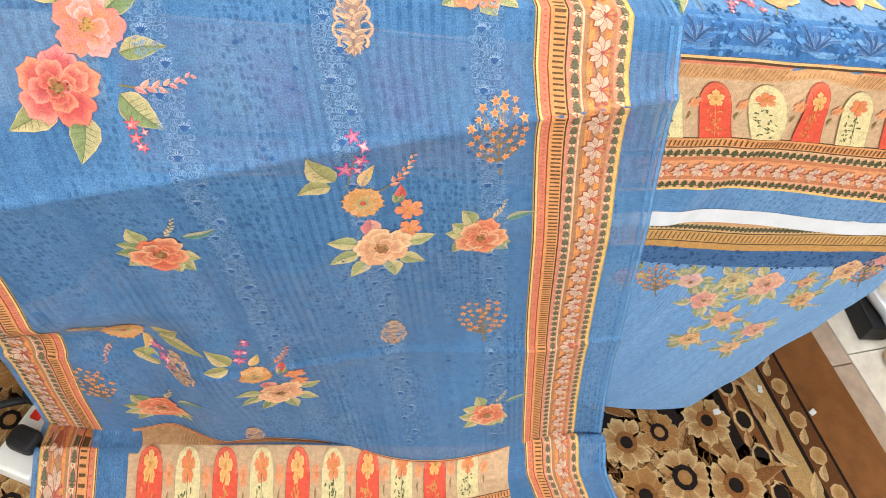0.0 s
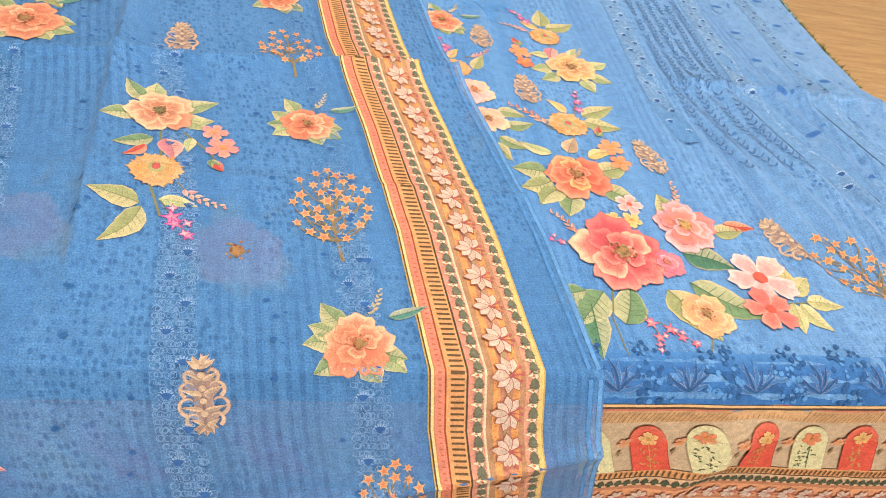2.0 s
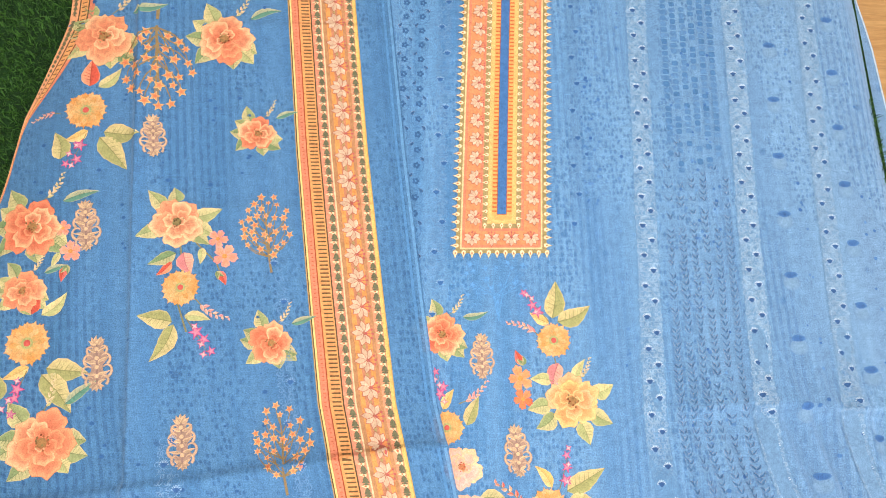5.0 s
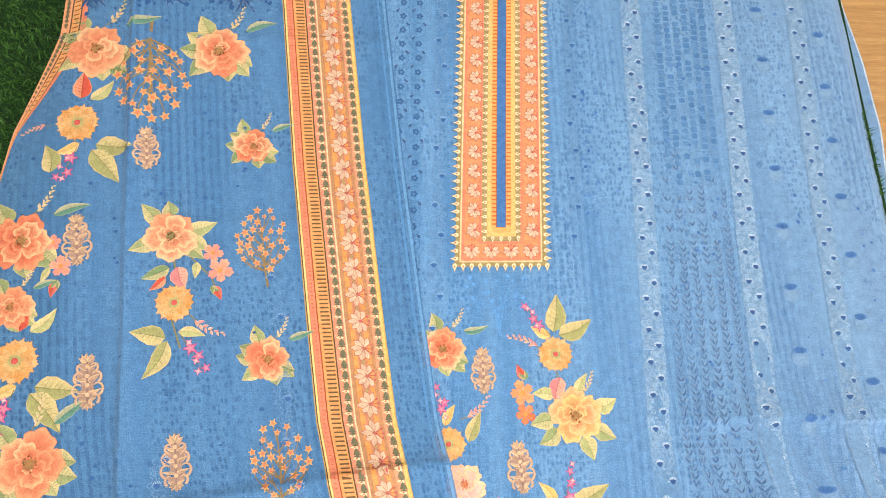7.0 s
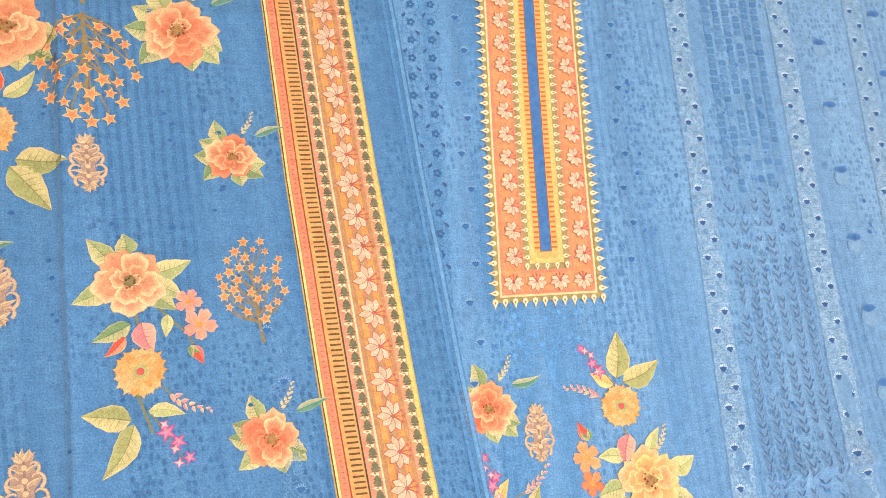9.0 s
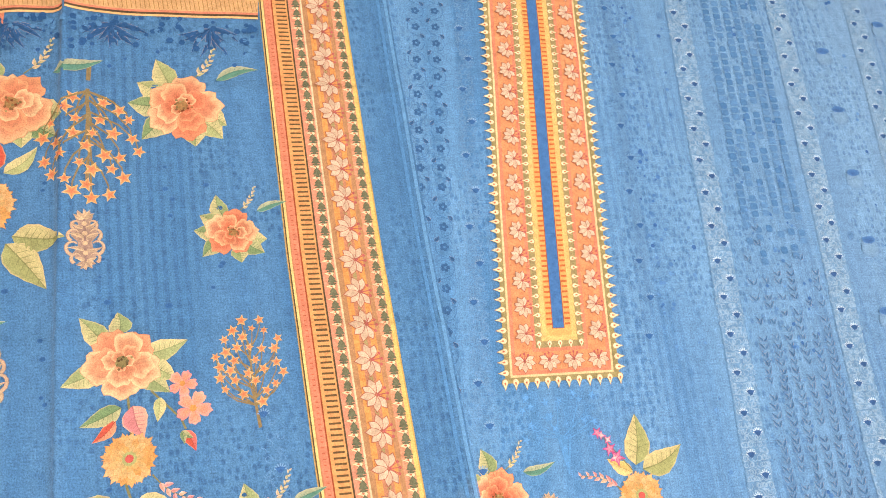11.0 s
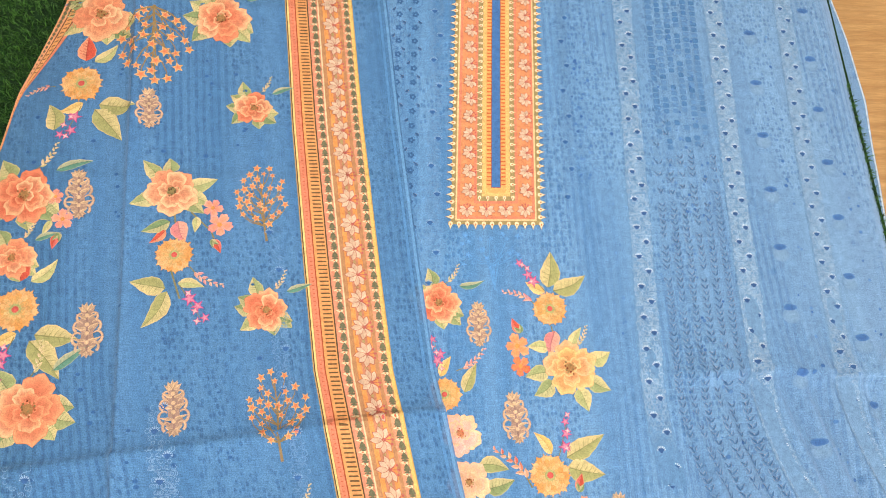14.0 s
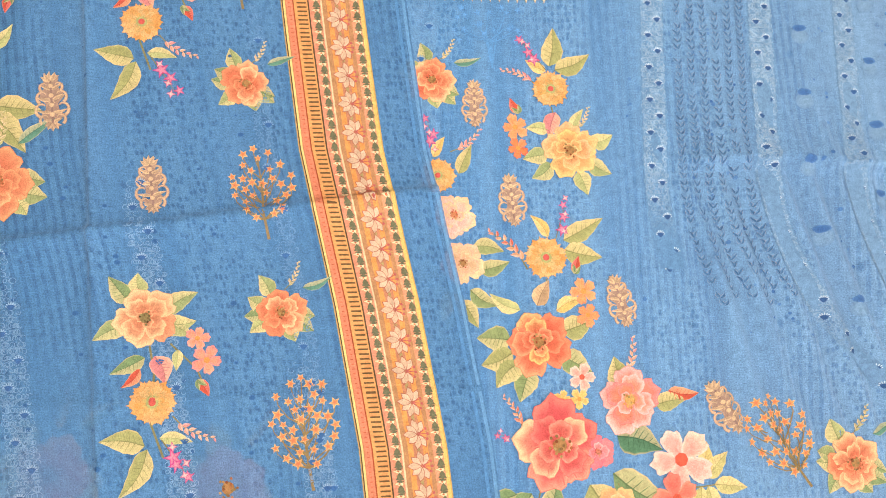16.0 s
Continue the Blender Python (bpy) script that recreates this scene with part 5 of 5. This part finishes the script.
def kurta_corner(ink, rnd):
    for x, y, a, l, w, c in ((-0.03, -0.045, 230, 0.05, 0.03, GREEN), (-0.045, -0.045, 200, 0.04, 0.02, GREEN), (0.03, -0.04, 300, 0.062, 0.036, OLIVE), (0.055, -0.03, 330, 0.075, 0.036, GREEN), (0.062, 0.006, -18, 0.05, 0.034, srgb(96, 136, 104)), (0.075, 0.055, 110, 0.034, 0.026, OLIVE), (0.105, 0.036, 8, 0.034, 0.02, OLIVE), (0.12, 0.05, -6, 0.034, 0.014, CORAL), (-0.045, -0.06, 265, 0.055, 0.024, srgb(110, 150, 110)), (-0.02, -0.08, 70, 0.05, 0.03, GREEN)):
        leaf(ink, x, y, a, l, w, c, 0, rnd)
    for pts in ([(-0.02, -0.04), (-0.03, -0.075), (-0.028, -0.11)], [(0.06, -0.04), (0.056, -0.08), (0.044, -0.108)], [(0.10, -0.05), (0.15, -0.048), (0.185, -0.045)]):
        ink.strip(pts, 0.0018, STEM, 0, 0.001)
    sprig(ink, 0.072, 0.062, 75, 0.045, 1, rnd)
    sprig(ink, -0.036, 0.014, 118, 0.04, 1, rnd, CORAL)
    fuchsias(ink, -0.034, 0.004, 160, 0.03, 1, rnd)
    fuchsias(ink, 0.008, -0.075, 320, 0.036, 1, rnd, srgb(226, 70, 96))
    fuchsias(ink, 0.0, -0.065, 280, 0.036, 1, rnd, srgb(232, 96, 110))
    five_petals(ink, 0.028, 0.067, 0.015, BLUSH, 2, rnd, CORAL)
    five_petals(ink, 0.006, 0.045, 0.010, YELLOW, 2, rnd)
    five_petals(ink, 0.024, 0.045, 0.011, YELLOW, 2, rnd)
    bloom(ink, 0.077, 0.042, 0.037, PINK, blend(ROSE, PEACH, 0.4), AMBER, 4, rnd, tip=BLUSH)
    bloom(ink, 0.040, -0.008, 0.020, srgb(244, 110, 130), PINK, ROSE, 4, rnd, 3, BLUSH)
    bloom(ink, 0.0, 0.0, 0.050, blend(PEACH, PINK, 0.4), ROSE, RUST, 6, rnd, tip=CREAM)
    bloom(ink, 0.056, -0.066, 0.026, srgb(236, 180, 110), PEACH, RUST, 3, rnd, 3)
    five_petals(ink, 0.128, -0.020, 0.036, BLUSH, 4, rnd, CORAL)
    five_petals(ink, 0.120, -0.058, 0.026, srgb(244, 120, 110), 6, rnd, CORAL)
    for a, x, y in ((80, 0.150, -0.038), (45, 0.155, -0.04), (-8, 0.162, -0.046), (-60, 0.155, -0.048), (-100, 0.148, -0.048)):
        leaf(ink, x, y, a, 0.036, 0.018, blend(LIME, YELLOW, rnd.random() * 0.7), 1, rnd)


loose("printed_peony_spray", K, 0.103, 0.524, 0, 10, MK, kurta, kurta_corner)
tree_print(K, 0.345, 0.515, 0.105, 28, 55, MK, kurta)
small_rose(K, 0.42, 0.492, 0.032, 10, 203, MK, kurta, 0.8)
for x, s, t in ((-0.22, 0.50, 0), (-0.38, 0.52, 20)):
    small_rose(K, x, s, 0.04, t, int(-x * 900), MK, kurta, 0.7)

# back panel, reverse side out
def back_right(z):
    return float(np.interp(z, (0.0, 0.1, 0.2, 0.3, 0.5, 0.6), (0.37, 0.44, 0.48, 0.53, 0.545, 0.545))) + 0.004 * math.sin(z * 60)


back = sheet("back_panel", lambda u, z: back_at(-0.05 + u * (back_right(z) + 0.05), z), frange(0.0, 1.0, 0.016), frange(0.02, 0.60, 0.008), M_REVERSE)
back.parent = kurta
tagged(back, "paler reverse side of the kurta's back panel")
faded = lambda c: blend(c, srgb(190, 196, 190), 0.2)


def back_print(ink, rnd):
    n = 26
    for a, b, c in ((.438, .450, srgb(206, 156, 92)), (.450, .452, DARK), (.452, .470, srgb(214, 166, 102)), (.470, .472, DARK), (.472, .486, srgb(222, 182, 132)), (.486, .51, srgb(224, 168, 120)), (.51, .55, srgb(224, 176, 130))):
        for i in range(n):
            x0, x1 = -0.05 + 0.59 * i / n, -0.05 + 0.59 * (i + 1) / n
            ink.quad(x0, x1, a, b, c, 1)
    for i in range(n):
        x0, x1 = -0.05 + 0.59 * i / n, -0.05 + 0.59 * (i + 1) / n
        ink.quad(x0, x1, .405, .438, srgb(76, 110, 154), 1)
    for i in range(260):
        dot(ink, rnd.uniform(0.0, 0.53), rnd.uniform(.402, .438), rnd.uniform(0.001, 0.003), srgb(56, 88, 134), 2 + i % 2, 6)
    x = 0.0
    while x < 0.53:
        ink.quad(x, x + 0.0016, .454, .468, srgb(126, 92, 58), 2)
        spade(ink, x + 0.002, .479, 0.005, 270, srgb(96, 94, 70), 2)
        lotus(ink, x + 0.004, .497, 0.008, 2, 270) if int(x * 1000) % 16 < 6 else None
        x += 0.006


class BackInk(Ink):
    """Lays its shapes on the outer face of the back panel."""

    def put(self, p, colour, layer):
        px, py = (p[0] + self.ox) * self.size, (p[1] + self.oy) * self.size
        x, s = self.x + px * self.c - py * self.n, self.s + px * self.n + py * self.c
        self.verts.append(back_at(x, s) + Vector((0, -0.0006 - LIFT * layer, 0)))
        self.inks.append((*colour, 1.0))
        return len(self.verts) - 1


ib = BackInk(back_at)
back_print(ib, random.Random(2))
ib.done("back_border", MK, back)
rb = random.Random(77)
for x, z, r, outer, inner in ((0.145, 0.372, 0.020, PEACH, CORAL), (0.235, 0.372, 0.020, PINK, BLUSH), (0.292, 0.380, 0.020, YELLOW, OLIVE), (0.345, 0.372, 0.028, PINK, PEACH), (0.455, 0.395, 0.026, YELLOW, PEACH), (0.270, 0.335, 0.024, PEACH, PINK), (0.318, 0.292, 0.022, AMBER, PEACH), (0.385, 0.262, 0.022, PEACH, PINK), (0.425, 0.330, 0.020, YELLOW, AMBER), (0.290, 0.240, 0.020, YELLOW, AMBER), (0.368, 0.215, 0.020, PEACH, YELLOW), (0.500, 0.42, 0.020, PEACH, PINK), (0.405, 0.372, 0.014, PEACH, AMBER)):
    r *= 0.92
    ink = BackInk(back_at, x, z)
    for k in range(9):
        a = rb.uniform(0, 360)
        leaf(ink, r * 0.7 * math.cos(radians(a)), r * 0.7 * math.sin(radians(a)), a, r * 1.2, r * 0.6, faded(blend(GREEN, LIME, rb.random())), 0, rb)
    sprig(ink, r * 0.5, -r * 0.5, rb.uniform(0, 360), r * 1.9, 0, rb, faded(LIME))
    bloom(ink, 0, 0, r, faded(outer), faded(inner), faded(RUST), 2, rb)
    ink.done("printed_rose", MK, back)
for x, z in ((0.19, 0.365), (0.49, 0.385)):
    ink = BackInk(back_at, x, z, 20, 1.0)
    star_tree(ink, 0.075, 0, rb)
    ink.done("printed_star_tree", MK, back)

# ---------------------------------------------------------------- dupatta
D_HEM = -0.46


def dupatta_left(s):
    """The free edge of the dupatta on the turf and down the front."""
    return float(np.interp(s, (-0.54, 0.34, 0.5, 1.10, 1.17, 1.22, 1.30, 1.40, 1.60), (-0.62, -0.63, -0.632, -0.520, -0.511, -0.496, -0.473, -0.472, -0.470)))


dupatta = sheet("dupatta", dupatta_at, frange(0.0, 1.0, 0.0048), frange(D_HEM, 1.56, 0.0042), M_DUPATTA, lambda s: (dupatta_left(s), border_x(s) + 0.132), border_x)
tagged(dupatta, "blue sheer printed dupatta with an orange border, draped over the table", "dupatta")
D, MD = dupatta_at, M_INKD
band(D, border_x, -0.448, 1.56, 0.086, MD, dupatta)
band(D, lambda s: -0.614, -0.42, 0.12, 0.074, MD, dupatta, flip=-1)
arch_row(D, -0.458, -0.209, 1.378, 1.54, MD, dupatta, flip=-1)


def side_border(ink, rnd):
    """The other long border where it turns under at the cloth's free edge: ruled stripes with a ladder, narrowing to a sliver."""
    rows = frange(0.72, 1.555, 0.012)
    for a, b in zip(rows, rows[1:]):
        w0, w1 = (0.0025 + 0.029 * smooth((v - 1.14) / 0.16) for v in (a, b))
        for p, q, c in ((0.0, 0.34, srgb(238, 164, 120)), (0.34, 0.40, DARK), (0.40, 0.72, APRICOT), (0.72, 0.78, DARK), (0.78, 1.0, SALMON)):
            k = [ink.put((dupatta_left(v) + w * f, v), c, 0) for v, w in ((a, w0), (b, w1)) for f in (p, q)]
            ink.faces.append((k[0], k[1], k[3], k[2]))
    v = 1.20
    while v < 1.55:
        w = 0.0025 + 0.029 * smooth((v - 1.14) / 0.16)
        x = dupatta_left(v)
        ink.strip([(x + 0.46 * w, v), (x + 0.68 * w, v + 0.001)], 0.0015, srgb(116, 86, 56), 1)
        spade(ink, x + 0.17 * w, v, 0.12 * w, 90, srgb(110, 104, 78), 1)
        v += 0.0062


loose("side_border", D, 0, 0, 0, 19, MD, dupatta, side_border)
inkd = Ink(D)
rd = random.Random(21)
for cx in (-0.435, -0.345, -0.255):
    for k in range(11):
        leaf(inkd, cx, 1.366, 195 + k * 15, rd.uniform(0.02, 0.036), 0.006, srgb(54, 96, 148), k % 2, rd, srgb(70, 114, 166))
for k in range(170):
    dot(inkd, rd.uniform(-0.45, -0.212), 1.376 - abs(rd.gauss(0, 0.022)), rd.uniform(0.0012, 0.0036), srgb(52, 94, 146) if rd.random() < 0.7 else srgb(96, 142, 190), 2 + k % 3, 6)
inkd.done("damask_strip", MD, dupatta)
tilt = 6

# flowers on the table top, from the far end to the front edge
small_rose(D, -0.278, 1.277, 0.036, tilt, 301, MD, dupatta, 0.6)
small_rose(D, -0.424, 1.279, 0.039, tilt, 302, MD, dupatta, 0.15)
tree_print(D, -0.357, 1.250, 0.135, tilt, 303, MD, dupatta, -1)
small_rose(D, -0.232, 1.151, 0.025, tilt, 304, MD, dupatta, 0.7)
small_rose(D, -0.206, 0.898, 0.026, tilt, 305, MD, dupatta, 0.7)
small_rose(D, -0.170, 0.664, 0.027, tilt + 4, 306, MD, dupatta, 0.6)
small_rose(D, -0.131, 0.412, 0.029, tilt + 4, 307, MD, dupatta, 0.4)
for x, s, h in ((-0.216, 1.026, 0.094), (-0.189, 0.785, 0.098), (-0.148, 0.547, 0.108)):
    tree_print(D, x, s, h, tilt, int(s * 100), MD, dupatta)
for x, s, h in ((-0.353, 1.146, 0.056), (-0.420, 1.036, 0.062), (-0.393, 0.879, 0.062), (-0.296, 0.794, 0.060), (-0.232, 0.372, 0.062)):
    damask_print(D, x, s, h, tilt, int(s * 300), MD, dupatta)
rose_cluster(D, -0.318, 1.039, 0.033, tilt, 320, MD, dupatta)
rose_cluster(D, -0.298, 0.662, 0.034, tilt, 321, MD, dupatta)


def left_spray(ink, rnd):
    leaf(ink, 0.02, -0.03, -12, 0.045, 0.026, OLIVE, 0, rnd)
    leaf(ink, 0.015, -0.036, -55, 0.055, 0.026, OLIVE, 0, rnd)
    leaf(ink, 0.002, -0.026, 200, 0.03, 0.013, YELLOW, 0, rnd)
    fuchsias(ink, 0.0, -0.03, 245, 0.045, 1, rnd)
    leaf(ink, -0.03, -0.06, 100, 0.036, 0.022, OLIVE, 0, rnd)
    leaf(ink, 0.004, 0.032, 85, 0.036, 0.022, CORAL, 1, rnd)
    leaf(ink, 0.014, 0.03, 40, 0.036, 0.015, LIME, 1, rnd)
    sprig(ink, -0.03, 0.0, 190, 0.035, 0, rnd)
    zinnia(ink, 0, 0, 0.0255, 2, rnd)


loose("printed_zinnia_spray", D, -0.435, 1.179, tilt, 11, MD, dupatta, left_spray)
loose("printed_zinnia_spray", D, -0.469, 0.901, tilt, 12, MD, dupatta, left_spray)
five = lambda ink, rnd: (five_petals(ink, 0, 0, 0.013, PINK, 1, rnd), five_petals(ink, -0.008, 0.028, 0.010, PINK, 1, rnd), bud(ink, -0.004, -0.016, 250, 0.02, 1, rnd), leaf(ink, -0.012, 0.0, 240, 0.02, 0.008, LIME, 0, rnd))
loose("printed_blossoms", D, -0.434, 1.005, tilt, 13, MD, dupatta, five)
small_rose(D, -0.479, 1.033, 0.037, tilt, 330, MD, dupatta, 0.9)
small_rose(D, -0.481, 0.959, 0.025, tilt, 331, MD, dupatta, 0.3)
small_rose(D, -0.440, 0.795, 0.037, tilt + 20, 332, MD, dupatta, 0.5)


def big_left(ink, rnd):
    for x, y, a, l, w in ((0.012, 0.05, 40, 0.04, 0.022), (-0.02, 0.055, 120, 0.036, 0.022), (0.018, -0.012, -40, 0.042, 0.024), (-0.03, -0.02, 215, 0.045, 0.026), (-0.01, -0.03, 262, 0.042, 0.024), (0.02, 0.02, 10, 0.036, 0.018)):
        leaf(ink, x, y, a, l, w, blend(GREEN, OLIVE, rnd.random()), 0, rnd)
    leaf(ink, 0.03, 0.072, 35, 0.036, 0.016, CORAL, 0, rnd)
    sprig(ink, 0.0, 0.06, 75, 0.06, 0, rnd)
    sprig(ink, 0.018, -0.005, 12, 0.055, 0, rnd)
    fuchsias(ink, 0.018, -0.025, 300, 0.036, 1, rnd, srgb(226, 66, 86))
    bloom(ink, 0.0, 0.040, 0.030, PINK, blend(PEACH, CORAL, 0.4), AMBER, 3, rnd, tip=BLUSH)
    bloom(ink, -0.026, -0.008, 0.034, PEACH, ROSE, RUST, 5, rnd, tip=PINK)


loose("printed_peony_spray", D, -0.428, 0.312, 0, 14, MD, dupatta, big_left)

# flowers on the hanging front
for x, z, r, warm, seed in ((-0.090, 0.580, 0.028, 0.8, 341), (-0.008, 0.170, 0.030, 0.8, 342), (-0.398, 0.560, 0.030, 1.0, 343), (-0.45, 0.14, 0.036, 0.6, 344)):
    small_rose(D, x, dupatta_s(x, z), r, 12, seed, MD, dupatta, warm)
for x, z, h in ((-0.098, 0.706, 0.088), (-0.052, 0.410, 0.092), (-0.52, 0.22, 0.085)):
    tree_print(D, x, dupatta_s(x, z), h, 12, int(z * 1000), MD, dupatta)
for x, z, h in ((-0.158, 0.385, 0.060), (-0.41, 0.30, 0.062), (-0.50, 0.40, 0.06), (-0.33, 0.08, 0.05)):
    damask_print(D, x, dupatta_s(x, z), h, 10, int(z * 1000), MD, dupatta)


def hanging_spray(ink, rnd):
    leaf(ink, -0.022, 0.03, 120, 0.04, 0.024, OLIVE, 0, rnd)
    leaf(ink, -0.026, 0.024, 190, 0.032, 0.018, OLIVE, 0, rnd)
    leaf(ink, 0.0, 0.02, 60, 0.03, 0.012, YELLOW, 0, rnd)
    fuchsias(ink, -0.012, 0.02, 75, 0.055, 1, rnd)
    sprig(ink, 0.018, 0.012, 52, 0.05, 1, rnd, CORAL)
    five_petals(ink, 0.043, -0.018, 0.015, blend(CORAL, PEACH, 0.5), 2, rnd)
    five_petals(ink, 0.042, -0.045, 0.013, blend(CORAL, PEACH, 0.5), 2, rnd)
    bud(ink, 0.03, -0.006, 75, 0.024, 2, rnd)
    leaf(ink, 0.004, -0.025, 265, 0.03, 0.02, PINK, 1, rnd)
    zinnia(ink, 0, 0, 0.021, 3, rnd)
    for a in (160, 195, 230, 320, 10, 280):
        leaf(ink, 0.012 + 0.024 * math.cos(radians(a)), -0.068 + 0.024 * math.sin(radians(a)), a, 0.032, 0.019, blend(GREEN, LIME, rnd.random()), 0, rnd)
    bloom(ink, 0.012, -0.068, 0.033, CREAM, PEACH, RUST, 4, rnd)


loose("printed_rose_spray", D, -0.213, dupatta_s(-0.213, 0.632), 10, 15, MD, dupatta, hanging_spray)
loose("printed_rose_spray", D, -0.320, dupatta_s(-0.320, 0.310), 14, 16, MD, dupatta, hanging_spray)
loose("printed_flower_spray", D, -0.47, dupatta_s(-0.47, 0.36), 60, 17, MD, dupatta, left_spray)
arch_row(D, -0.50, 0.05, -0.448, -0.328, MD, dupatta)
for x0, a, b in ((-0.135, -0.28, 0.62), (-0.262, -0.28, 0.80), (-0.40, -0.20, 0.74)):
    lace_strip(D, lambda s, x0=x0: x0 + border_x(s) + 0.095, a, b, 0.026, MD, dupatta, 0.050, 0.5)
lace_strip(D, lambda s: border_x(s) - 0.032, 0.45, 1.0, 0.018, MD, dupatta, 0.09, 0.25)


def dupatta_dots(ink, rnd):
    for _ in range(240):
        s = rnd.uniform(-0.2, 1.3)
        u = rnd.choice((-0.06, -0.10, -0.155, -0.20, -0.24, -0.30)) + rnd.gauss(0, 0.004)
        x = u + border_x(s)
        q = rnd.uniform(0.0008, 0.0026)
        ring = [(x + q * 1.3 * math.cos(k) , s + q * math.sin(k)) for k in (0, 0.9, 1.8, 2.7, 3.6, 4.5, 5.4)]
        ink.fan((x, s), ring, srgb(52, 94, 144), srgb(62, 106, 156), 0)


tagged(loose("dot_print", D, 0, 0, 0, 18, MD, dupatta, dupatta_dots), kind="stuff")
ink = Ink(D)
for a, b in zip(frange(-0.455, 1.55, 0.012), frange(-0.455, 1.55, 0.012)[1:]):
    for u, c in ((0.1285, srgb(108, 154, 200)), (0.121, srgb(90, 138, 188))):
        ink.strip([(border_x(a) + u, a), (border_x(b) + u, b)], 0.0032, c, 0)
ink.done("selvedge", MD, dupatta, "pale blue woven selvedge")
